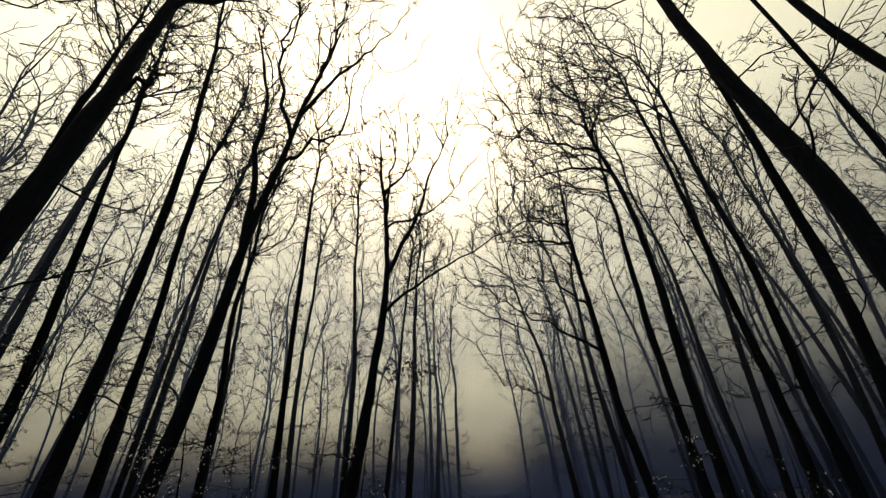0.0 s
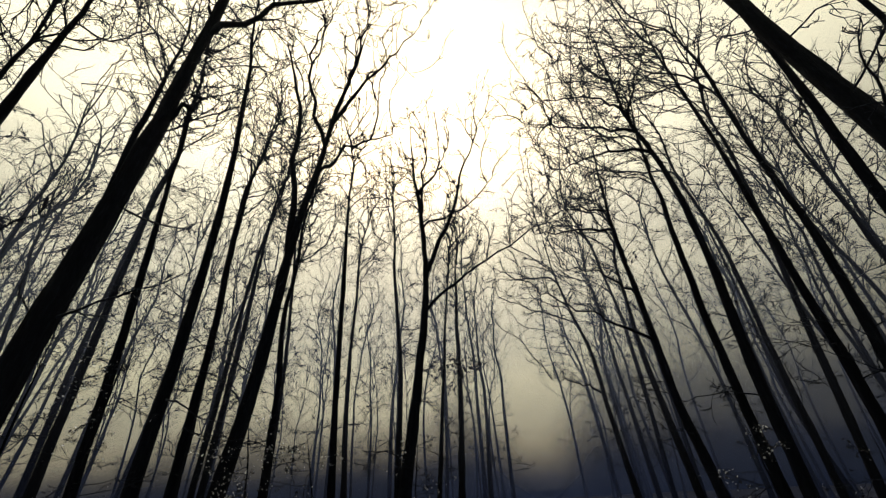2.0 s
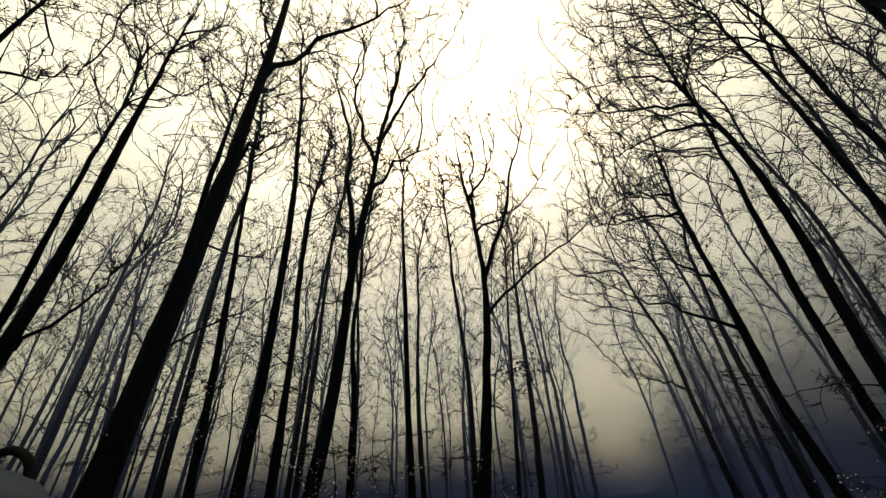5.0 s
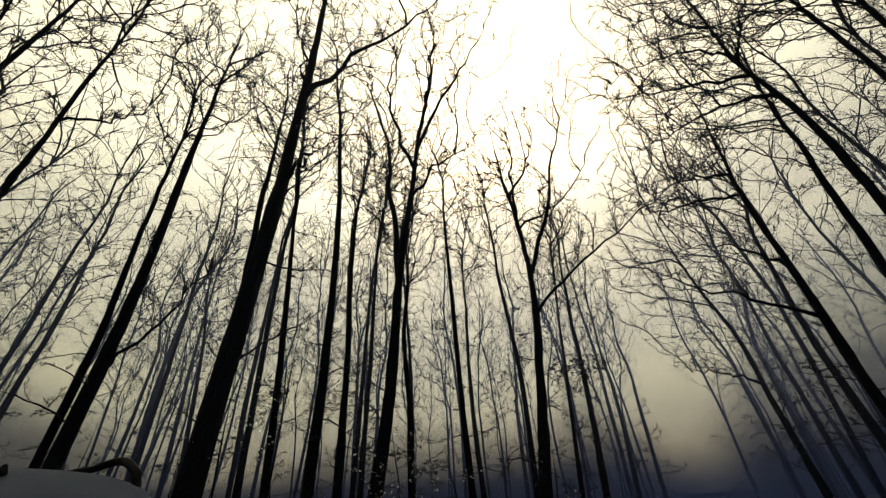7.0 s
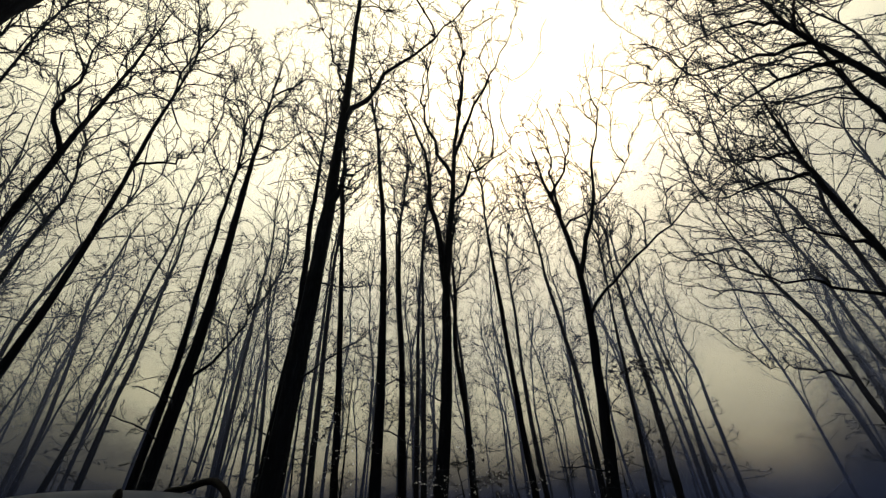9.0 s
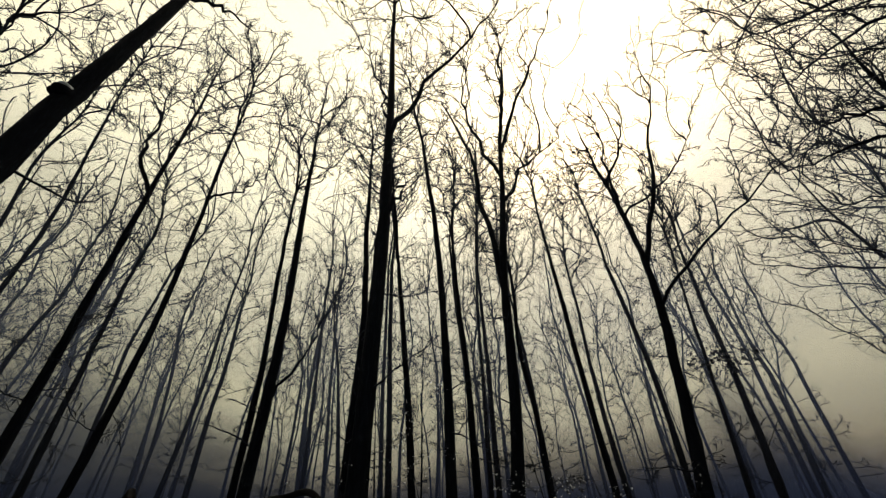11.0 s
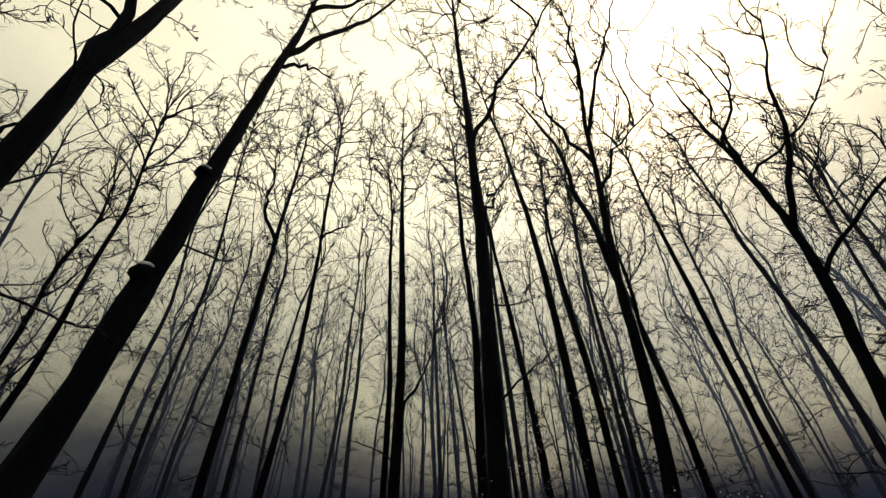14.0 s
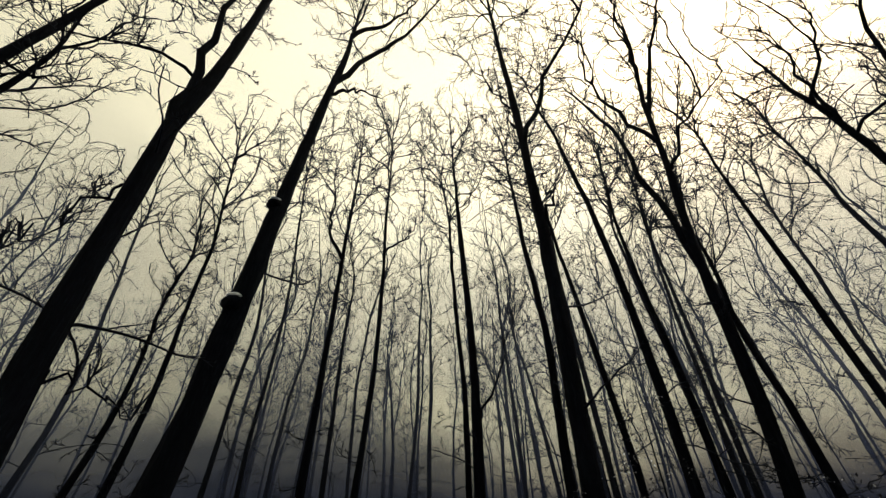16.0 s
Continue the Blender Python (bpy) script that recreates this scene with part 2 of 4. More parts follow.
def spline(points, n):
    """A smooth line through a few points, n points long."""
    p = np.array(points, float)
    d = np.concatenate([[0], np.cumsum(np.linalg.norm(np.diff(p, axis=0), axis=1))])
    m = np.gradient(p, d, axis=0) if len(p) > 2 else np.repeat((p[1:] - p[:1]) / d[-1], 2, 0)
    t = np.linspace(0, d[-1], n)
    i = np.clip(np.searchsorted(d, t) - 1, 0, len(d) - 2)
    h = (d[i + 1] - d[i])[:, None]
    s = (t - d[i])[:, None] / h
    return ((2 * s**3 - 3 * s**2 + 1) * p[i] + (s**3 - 2 * s**2 + s) * h * m[i] + (-2 * s**3 + 3 * s**2) * p[i + 1] + (s**3 - s**2) * h * m[i + 1])


def sprout(rng, P, R, count, first, last, angle, length, points, lift, wiggle, thick=0.55, toward=(0, 0)):
    """Side shoots on many lines at once: starts spread from first to last along each, leaving at about `angle` degrees."""
    n, k, _ = P.shape
    u = first + (last - first) * ((np.arange(count)[None] + rng.random((n, count))) / count)
    x = u * (k - 1)
    i = np.clip(x.astype(int), 0, k - 2)
    w = (x - i)[..., None]
    row = np.arange(n)[:, None]
    start = P[row, i] * (1 - w) + P[row, i + 1] * w
    rad = R[row, i] * (1 - w[..., 0]) + R[row, i + 1] * w[..., 0]
    tan = P[row, i + 1] - P[row, i]
    tan /= np.linalg.norm(tan, axis=2, keepdims=True) + 1e-9
    side = rng.normal(size=(n, count, 3))
    side -= (side * tan).sum(2, keepdims=True) * tan
    side /= np.linalg.norm(side, axis=2, keepdims=True) + 1e-9
    a = np.radians(angle * (0.7 + 0.6 * rng.random((n, count, 1))))
    side = side + np.array([toward[0], toward[1], 0.0])
    side /= np.linalg.norm(side, axis=2, keepdims=True) + 1e-9
    way = tan * np.cos(a) + side * np.sin(a)
    span = np.linalg.norm(P[:, -1] - P[:, 0], axis=1)[:, None] if length < 0 else np.ones((n, 1))
    size = abs(length) * span * (1.0 - 0.55 * (u - first) / max(last - first, 1e-6)) * (0.55 + 0.8 * rng.random((n, count)))
    line = np.empty((n, count, points, 3))
    line[:, :, 0] = start
    for s in range(1, points):
        way = way + rng.normal(size=way.shape) * wiggle + np.array([0.12 * toward[0], 0.12 * toward[1], lift])
        way /= np.linalg.norm(way, axis=2, keepdims=True)
        line[:, :, s] = line[:, :, s - 1] + way * (size / (points - 1))[..., None]
    r0 = np.minimum(rad * thick, 0.022 * size + 0.003)
    taper = np.linspace(1, 0.36, points)[None, None]
    return line.reshape(-1, points, 3), (r0[..., None] * taper).reshape(-1, points)


def trunk_tube(rng, points, radius, tip, sides=14, flare=0.5, lumps=0.09, steps=34, crown=1.0):
    P = spline(points, steps)
    # the leader wavers once it is inside the crown
    up = np.clip((np.linspace(0, 1, steps) - crown) / 0.25, 0, 1)
    for turns, size in ((1.6, 0.16), (4.1, 0.08)):
        p = rng.uniform(0, 6.28, 2)
        P[:, 0] += up * size * np.sin(6.28 * turns * np.linspace(0, 1, steps) + p[0])
        P[:, 1] += up * size * np.sin(6.28 * turns * np.linspace(0, 1, steps) + p[1])
    sway = np.cumsum(rng.normal(size=(steps - 2, 2)), axis=0)
    sway -= np.linspace(0, 1, steps - 2)[:, None] * sway[-1]
    P[1:-1, :2] += sway * min(radius, 0.11) * 0.30 * (0.12 + np.linspace(0.0, 1.0, steps - 2)[:, None] ** 1.5) * (18 / steps) ** 0.5
    z = np.linspace(0, 1, steps)
    R = radius * (1 - z) ** 0.9 * 0.94 + tip * (1.25 - z) + flare * radius * np.exp(-(P[:, 2] - P[0, 2]) / 0.35)
    v, f = tubes(P[None], R[None], sides)
    v = v.reshape(steps, sides, 3)
    v += (v - P[:, None]) * rng.normal(size=(steps, sides, 1)) * lumps
    return P, R, v.reshape(-1, 3), f


def grow(rng, seeds, lights, step, kill, fan, jitter, steep):
    """Branches that grow from the seeds toward free points of light. Gives nodes and each node's parent (-1: a seed)."""
    N, par, kids = [np.array(p) for p in seeds], [-1] * len(seeds), [0] * len(seeds)
    S = np.array(seeds)
    heel = S[S[:, 2].argmin()] - np.array([0, 0, 1.5])
    head = [np.array([0, 0, 1.0])] * len(seeds)
    # boughs leave the wood under them at a steep angle
    flat = np.linalg.norm(lights[:, None, :2] - S[None, :, :2], axis=2)
    aim = lights[:, None] - S[None] - np.stack([0 * flat, 0 * flat, steep * flat], -1)
    cost = np.linalg.norm(aim, axis=2)
    near, dist = cost.argmin(1), cost.min(1)
    for _ in range(75):
        if len(lights) == 0:
            break
        pos = np.array(N)
        way = lights - pos[near]
        way /= np.linalg.norm(way, axis=1, keepdims=True) + 1e-9
        # only light ahead of a shoot draws it on
        ahead = (way * np.array(head)[near]).sum(1) > np.where(near < len(S), -0.2, 0.25)
        pull = np.zeros((len(N), 3))
        np.add.at(pull, near[ahead], way[ahead])
        fresh = []
        for i in np.unique(near[ahead]):
            if kids[i] >= 3:
                continue
            d = pull[i] / (np.linalg.norm(pull[i]) + 1e-9)
            if par[i] >= 0:
                old = pos[i] - pos[par[i]]
                d = d + 0.8 * old / (np.linalg.norm(old) + 1e-9)
            else:
                d[2] += 0.45 * steep
            d = d + rng.normal(size=3) * jitter
            out = pos[i] - heel
            d = d + fan * out / np.linalg.norm(out)
            d /= np.linalg.norm(d)
            head.append(d)
            fresh.append(pos[i] + d * step)
            par.append(int(i))
            kids.append(0)
            kids[i] += 1
        if not fresh:
            break
        first = len(N)
        N += fresh
        gap = np.linalg.norm(lights[:, None] - np.array(fresh)[None], axis=2)
        best, least = gap.argmin(1), gap.min(1)
        take = least < dist
        near, dist = np.where(take, best + first, near), np.where(take, least, dist)
        keep = dist > kill
        lights, near, dist = lights[keep], near[keep], dist[keep]
    return np.array(N), np.array(par)


def thickness(par, tip, power=1.85):
    """Every node carries what hangs on it."""
    load = np.zeros(len(par))
    for i in range(len(par) - 1, -1, -1):
        if load[i] == 0:
            load[i] = tip ** power
        if par[i] >= 0:
            load[par[i]] += load[i]
    return load ** (1 / power)


def branch_mesh(N, par, R, pick, sides):
    """One skin over the picked nodes; a side branch has a foot of its own on its parent."""
    main = {}
    for i in pick:
        p = par[i]
        if p not in main or R[i] > R[main[p]]:
            main[p] = i
    a = np.arange(sides) * 2 * math.pi / sides
    T = N[pick] - N[par[pick]]
    T /= np.linalg.norm(T, axis=1, keepdims=True) + 1e-9
    U = np.cross(T, np.array([0.31, 0.94, 0.12]))
    U /= np.linalg.norm(U, axis=1, keepdims=True) + 1e-9
    V = np.cross(T, U)
    ring_of = U[:, None] * np.cos(a)[None, :, None] + V[:, None] * np.sin(a)[None, :, None]
    verts = [(N[pick][:, None] + ring_of * R[pick][:, None, None]).reshape(-1, 3)]
    index = {int(i): k for k, i in enumerate(pick)}
    base, feet = len(pick), []
    foot = np.empty(len(pick), int)
    for k, i in enumerate(pick):
        p = int(par[i])
        if p in index and main[p] == i:
            foot[k] = index[p]
        else:
            foot[k] = base + len(feet)
            feet.append(N[p] + ring_of[k] * R[i] * 1.12)
    if feet:
        verts.append(np.array(feet).reshape(-1, 3))
    lo = foot[:, None] * sides + np.arange(sides)[None]
    hi = np.arange(len(pick))[:, None] * sides + np.arange(sides)[None]
    faces = np.stack([lo, np.roll(lo, -1, 1), np.roll(hi, -1, 1), hi], -1).reshape(-1, 4)
    return np.concatenate(verts), faces


TREE_LABEL = "bare winter tree with a dark wet trunk in mist"


def leaf_cards(rng, spots, size, count, spread):
    """Small curled leaves, two triangles' fold each, strewn about the given spots."""
    at = spots[rng.integers(len(spots), size=count)] + rng.normal(size=(count, 3)) * spread
    a, b = rng.normal(size=(count, 3)), rng.normal(size=(count, 3))
    a /= np.linalg.norm(a, axis=1, keepdims=True)
    b -= (a * b).sum(1, keepdims=True) * a
    b /= np.linalg.norm(b, axis=1, keepdims=True)
    c = np.cross(a, b)
    s = size * (0.5 + rng.random((count, 1)))
    w = 0.55 * s
    v = np.stack([at - a * s, at + b * w + c * w * 0.5, at + a * s, at - b * w + c * w * 0.5], 1)
    base = np.arange(count)[:, None] * 4
    f = np.concatenate([base + np.array([[0, 1, 2]]), base + np.array([[0, 2, 3]])])
    return v.reshape(-1, 3), f


def build_tree(rng, radius, start, points, limbs=(), fine=True, boughs=8, reach=0.26, label=TREE_LABEL, dead_shoots=12, lean_to=(0, 0), leaves=0, finest=True):
    tree = new("tree")
    tagged(tree, label=label, category="tree", group="trees of the wood")
    height = points[-1][2]
    P, R, v, f = trunk_tube(rng, points, radius, 0.012, sides=14 if fine else 9, steps=34 if fine else 18, crown=start if not limbs else 1.0)
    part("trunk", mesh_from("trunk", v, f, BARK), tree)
    # the crown's outline: an upright dome round the upper trunk
    mid = start + 0.56 * (1.0 - start)
    middle = P[int(mid * (len(P) - 1))] + np.array([2.4 * lean_to[0], 2.4 * lean_to[1], 0])
    wide = reach * height * (0.43 + 0.12 * (lean_to[0] != 0))
    half = np.array([wide, wide, 0.52 * (1.0 - start) * height])
    count = int((540 if finest else 450 if fine else 250) * (0.65 if lean_to[0] else 0.95 if limbs else 1.0))
    ball = rng.normal(size=(count, 3))
    ball *= (rng.random((count, 1)) ** 0.42) / np.linalg.norm(ball, axis=1, keepdims=True)
    lights = [middle + ball * half * np.where(ball[:, 2:] < 0, 0.85, 1.0)]
    first = int(start * (len(P) - 1))
    span = np.arange(first, int((start + 0.62 * (1 - start)) * len(P)))
    seeds = [P[i] for i in sorted(rng.choice(span, min(len(span), boughs), replace=False))] + [P[-1]]
    # the tree's own great limbs
    for way, thick in limbs:
        n = 12
        # each limb leaves the axis of the trunk a little under its visible crotch
        root = P[np.argmin(np.linalg.norm(P - np.array(way[0]) + np.array([0, 0, 0.25]), axis=1))]
        L = spline((tuple(root),) + tuple(way[1:]), n)
        L[1:-1] += rng.normal(size=(n - 2, 3)) * 0.055
        lr = thick * (1 - 0.75 * np.linspace(0, 1, n))
        lv, lf = tubes(L[None], lr[None], 9)
        part("limb", mesh_from("limb", lv, lf, BARK), tree)
        if len(way) > 2:
            size = np.linalg.norm(np.array(way[-1]) - np.array(way[0]))
            seeds += [L[i] for i in range(4, n, 2)] + [L[-1]]
            k = int(17 * size)
            cloud = L[rng.integers(4, n, size=k)] + rng.normal(size=(k, 3)) * (0.08 * size + 0.2) + np.array([0, 0, 0.12 * size])
            lights.append(cloud)
            # the brush of wood beyond the limb's end
            tip = (L[-1] - L[-4]) / np.linalg.norm(L[-1] - L[-4]) + np.array([0, 0, 0.35])
            k = int(9 * size)
            lights.append(L[-1] + tip * rng.random((k, 1)) * 0.34 * size + rng.normal(size=(k, 3)) * (0.07 * size + 0.15))
    N, par = grow(rng, seeds, np.concatenate(lights), 0.28 if fine else 0.45, 0.32 if fine else 0.52, 0.5 if fine else 0.22, 0.30, 1.6 if fine else 0.8)
    W = np.minimum(thickness(par, 0.0115 if fine else 0.0125), radius * 0.62)
    # which seed each node stems from
    stem = np.arange(len(N))
    for i in range(len(N)):
        if par[i] >= 0:
            stem[i] = stem[par[i]]
    thin = np.nonzero((par >= 0) & (W < 0.024))[0]
    if fine:
        for k in range(len(seeds)):
            pick = np.nonzero((stem == k) & (par >= 0))[0]
            if len(pick) > 1:
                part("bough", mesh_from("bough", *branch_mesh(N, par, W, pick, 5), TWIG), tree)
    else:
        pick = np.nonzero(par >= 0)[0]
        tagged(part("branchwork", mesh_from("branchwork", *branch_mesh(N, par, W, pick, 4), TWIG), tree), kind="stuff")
    # short dead shoots on the bare trunk
    P1, R1 = sprout(rng, P[None], R[None], dead_shoots, 0.14, start, 72, 0.085 * height, 9, 0.005, 0.2, 0.16)
    R1 = np.maximum(R1, 0.009)
    P2, R2 = sprout(rng, P1, R1, 5, 0.16, 0.97, 45, -0.42, 5, 0.02, 0.22, 0.70)
    twig = [tubes(P1, R1, 4), tubes(P2, np.maximum(R2, 0.007), 3)]
    # fine twigs on all thin wood
    line = np.stack([N[par[thin]], N[thin]], 1)
    P3, R3 = sprout(rng, line, np.stack([W[thin], W[thin]], 1), 2 if fine else 1, 0.0, 1.0, 48, 0.36 if fine else 0.62, 3, 0.14 if fine else 0.05, 0.32, 0.7)
    P3 = np.concatenate([P3, sprout(rng, P2, R2, 3, 0.2, 0.98, 45, -0.5, 3, 0.02, 0.25, 0.7)[0]])
    R3 = np.tile(np.array([[0.0095, 0.008, 0.006]]) * (1.0 if fine else 1.5), (len(P3), 1))
    twig.append(tubes(P3, R3, 3))
    if fine:
        P4, R4 = sprout(rng, P3, R3, 2, 0.2, 0.95, 42, -0.65, 2, 0.12, 0.22, 0.8)
        twig.append(tubes(P4, np.maximum(R4, 0.0052), 3))
    tv, tf = joined(twig)
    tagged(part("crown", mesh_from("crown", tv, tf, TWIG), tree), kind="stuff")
    if leaves:
        lv, lf = leaf_cards(rng, P3[:, -1], 0.028, leaves, 0.03)
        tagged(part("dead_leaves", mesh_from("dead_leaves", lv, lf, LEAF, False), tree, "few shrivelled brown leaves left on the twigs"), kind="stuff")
    return tree


def forest_tree(x, y, radius, start, seed, points, limbs=()):
    rng = np.random.default_rng(seed)
    far = math.hypot(x, y)
    # trees beside the open ride reach into its light
    side = 0.6 if 1.0 < x < 9 and y > 3 else 0.0
    label = TREE_LABEL
    if radius > 0.18:
        label = "tall old bare tree with a thick black wet trunk"
    elif len(limbs) > 0:
        label = "bare forked tree with long crooked limbs over the clearing"
    tree = build_tree(rng, radius, start, points, limbs, fine=far < 15.5, finest=far < 12.3, lean_to=(-side, 0), boughs=9, reach=0.275 if side else 0.26, leaves=90 if far < 11 else 0, label=label)
    tree.location = (x, y, 0)
    return tree


# ---- ground, distance, mist ----
def make_land():
    n = 120
    r = np.concatenate([np.linspace(0.0, 60, 60), np.geomspace(64, 2400, 26)])
    a = np.arange(n) * 2 * math.pi / n
    X, Y = r[:, None] * np.cos(a), r[:, None] * np.sin(a)
    Z = 0.10 * np.sin(0.35 * X + 0.6) * np.cos(0.28 * Y) + 0.05 * np.sin(0.9 * X + 0.7 * Y)
    Z = Z * np.clip((r[:, None] - 1.0) / 6, 0, 1)
    v = np.stack([X, Y, Z], -1).reshape(-1, 3)
    i = np.arange(len(r) * n).reshape(len(r), n)
    j = np.roll(i, -1, 1)
    f = np.stack([i[:-1], i[1:], j[1:], j[:-1]], -1).reshape(-1, 4)
    g = new("ground", mesh_from("ground", v, f, make_ground()))
    tagged(g, "forest floor of old snow and dead leaves", "ground", kind="structure")


def ring(name, radius, z0, z1, mat, rows=6, n=96):
    a = np.arange(n) * 2 * math.pi / n
    z = np.linspace(z0, z1, rows)
    v = np.stack([np.tile(radius * np.cos(a), (rows, 1)), np.tile(radius * np.sin(a), (rows, 1)), np.repeat(z[:, None], n, 1)], -1).reshape(-1, 3)
    i = np.arange(rows * n).reshape(rows, n)
    j = np.roll(i, -1, 1)
    f = np.stack([i[:-1], j[:-1], j[1:], i[1:]], -1).reshape(-1, 4)
    ob = new(name, mesh_from(name, v, f, mat))
    return ob


make_land()
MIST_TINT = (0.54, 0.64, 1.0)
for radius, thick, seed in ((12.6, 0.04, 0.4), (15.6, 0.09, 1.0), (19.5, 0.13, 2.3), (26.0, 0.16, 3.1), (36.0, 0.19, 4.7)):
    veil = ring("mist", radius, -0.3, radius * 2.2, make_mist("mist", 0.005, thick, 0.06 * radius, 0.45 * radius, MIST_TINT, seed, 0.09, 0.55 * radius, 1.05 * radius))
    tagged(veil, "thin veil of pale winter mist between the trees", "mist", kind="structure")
# low mist with the wood's shade painted into its dark blue tint
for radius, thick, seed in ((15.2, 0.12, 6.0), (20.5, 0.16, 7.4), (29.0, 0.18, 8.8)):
    veil = ring("mist", radius, -0.3, radius * 0.8, make_mist("shade_tinted_mist", thick, 0.0, 0.02 * radius, 0.5 * radius, (0.062, 0.096, 0.27), seed, 0.12, 0.6 * radius, 0.8 * radius))
    tagged(veil, "low mist sheet tinted dark blue as shade of the wood", "mist", kind="structure")


def make_far_woods():
    """Backdrop for the wood beyond: dimness and haze painted on, fading upward; open where the ride leads away."""
    m = bpy.data.materials.new("distant_wood_haze")
    m.use_nodes = True
    nt = m.node_tree
    b = nt.nodes["Principled BSDF"]
    b.inputs["Roughness"].default_value = 1.0
    b.inputs["Specular IOR Level"].default_value = 0.0
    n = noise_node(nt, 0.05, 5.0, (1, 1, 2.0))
    # the dimness of the misty distance is put into this dark blue
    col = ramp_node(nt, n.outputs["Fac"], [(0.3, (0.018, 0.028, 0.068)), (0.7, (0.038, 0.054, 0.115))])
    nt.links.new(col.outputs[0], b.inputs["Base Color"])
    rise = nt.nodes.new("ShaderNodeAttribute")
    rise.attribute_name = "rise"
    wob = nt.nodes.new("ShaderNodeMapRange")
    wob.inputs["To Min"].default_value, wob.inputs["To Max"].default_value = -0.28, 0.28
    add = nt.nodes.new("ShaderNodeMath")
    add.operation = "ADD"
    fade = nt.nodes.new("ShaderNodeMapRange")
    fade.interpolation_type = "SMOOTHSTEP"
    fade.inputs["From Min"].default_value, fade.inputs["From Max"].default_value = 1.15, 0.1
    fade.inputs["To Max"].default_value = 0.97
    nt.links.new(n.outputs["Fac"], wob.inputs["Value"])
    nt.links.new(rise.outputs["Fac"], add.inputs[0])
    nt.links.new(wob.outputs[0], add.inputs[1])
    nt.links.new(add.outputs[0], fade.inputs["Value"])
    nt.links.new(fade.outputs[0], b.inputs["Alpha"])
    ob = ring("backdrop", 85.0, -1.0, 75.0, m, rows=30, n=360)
    me = ob.data
    rise_of = me.attributes.new("rise", "FLOAT", "POINT")
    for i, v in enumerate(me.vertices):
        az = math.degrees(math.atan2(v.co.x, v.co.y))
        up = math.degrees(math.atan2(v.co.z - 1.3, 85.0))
        # how high the painted dimness stands, in degrees over the horizon
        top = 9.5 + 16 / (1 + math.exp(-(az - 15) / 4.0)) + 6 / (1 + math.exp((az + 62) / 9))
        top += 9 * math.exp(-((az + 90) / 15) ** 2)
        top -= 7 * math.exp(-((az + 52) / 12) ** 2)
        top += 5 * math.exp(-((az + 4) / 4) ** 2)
        # the ride, where the painted dimness thins and stays brighter
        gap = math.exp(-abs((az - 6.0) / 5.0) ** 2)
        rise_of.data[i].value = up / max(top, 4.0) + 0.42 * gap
    tagged(ob, "backdrop of distant woods with dimness and haze painted blue-grey", "woods", kind="structure")


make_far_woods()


# ---- the trees round the clearing: place, trunk radius, where the crown begins, seed, line of the trunk ----
forked_tree = forest_tree(-5.55, 3.85, 0.182, 0.62, 1, ((0, 0, 0), (0.04, 0.05, 2.07), (0.08, 0.10, 4.46), (0.12, 0.15, 7.22), (0.09, 0.10, 12.95), (0.02, 0.02, 18.48), (-0.03, -0.03, 24.00)),
            limbs=((((0.19, 0.23, 10.34), (0.68, 0.74, 12.27), (1.49, 1.39, 14.02), (3.19, 2.25, 17.05)), 0.080),
                   (((0.12, 0.14, 7.71), (0.34, 0.39, 8.19), (0.55, 0.61, 8.61)), 0.062),
                   (((0.12, 0.15, 11.49), (-0.22, -0.30, 13.24), (-0.58, -0.84, 14.89)), 0.046),))
forest_tree(-9.57, 6.67, 0.151, 0.50, 2, ((0, 0, 0), (0.04, 0.05, 3.09), (0.10, 0.13, 7.28), (-0.08, -0.10, 11.42), (-0.13, -0.17, 15.83), (-0.16, -0.20, 20.00)))
forest_tree(-6.86, 7.79, 0.139, 0.55, 3, ((0, 0, 0), (0.01, 0.01, 1.81), (0.02, 0.02, 4.57), (-0.04, -0.04, 7.49), (-0.40, -0.36, 13.24), (-0.79, -0.75, 16.65), (-1.16, -1.12, 22.00)))
forest_tree(-7.78, 10.25, 0.102, 0.55, 4, ((0, 0, 0), (-0.04, -0.03, 1.87), (-0.12, -0.09, 5.35), (-0.33, -0.25, 9.78), (-0.22, -0.16, 13.09), (-0.14, -0.10, 16.80)))
forest_tree(-7.95, 11.37, 0.095, 0.50, 5, ((0, 0, 0), (0.03, 0.02, 1.88), (0.08, 0.06, 5.66), (0.12, 0.08, 9.68), (0.31, 0.21, 12.74), (0.55, 0.36, 19.04)))
forest_tree(-5.32, 7.83, 0.158, 0.50, 6, ((0, 0, 0), (0.16, 0.10, 1.72), (0.35, 0.21, 3.66), (0.46, 0.28, 6.74), (0.80, 0.47, 10.46), (1.03, 0.59, 13.39), (1.57, 0.84, 17.16), (1.86, 0.97, 20.50)),
            limbs=((((0.46, 0.28, 7.30), (0.20, 0.12, 9.67), (0.05, 0.03, 12.36), (-0.76, -0.56, 15.92)), 0.107),
                   (((0.99, 0.57, 12.91), (1.72, 0.90, 14.76), (2.76, 1.24, 17.36), (4.00, 1.50, 19.92)), 0.078),
                   (((0.77, 0.45, 9.95), (1.52, 0.81, 11.25), (2.31, 1.11, 12.03), (2.93, 1.29, 12.36)), 0.060),
                   (((0.07, 0.04, 11.77), (0.01, 0.00, 15.03), (0.05, 0.03, 18.85)), 0.074),
                   (((1.24, 0.69, 14.79), (1.51, 0.81, 17.60), (1.75, 0.91, 21.05)), 0.073),))
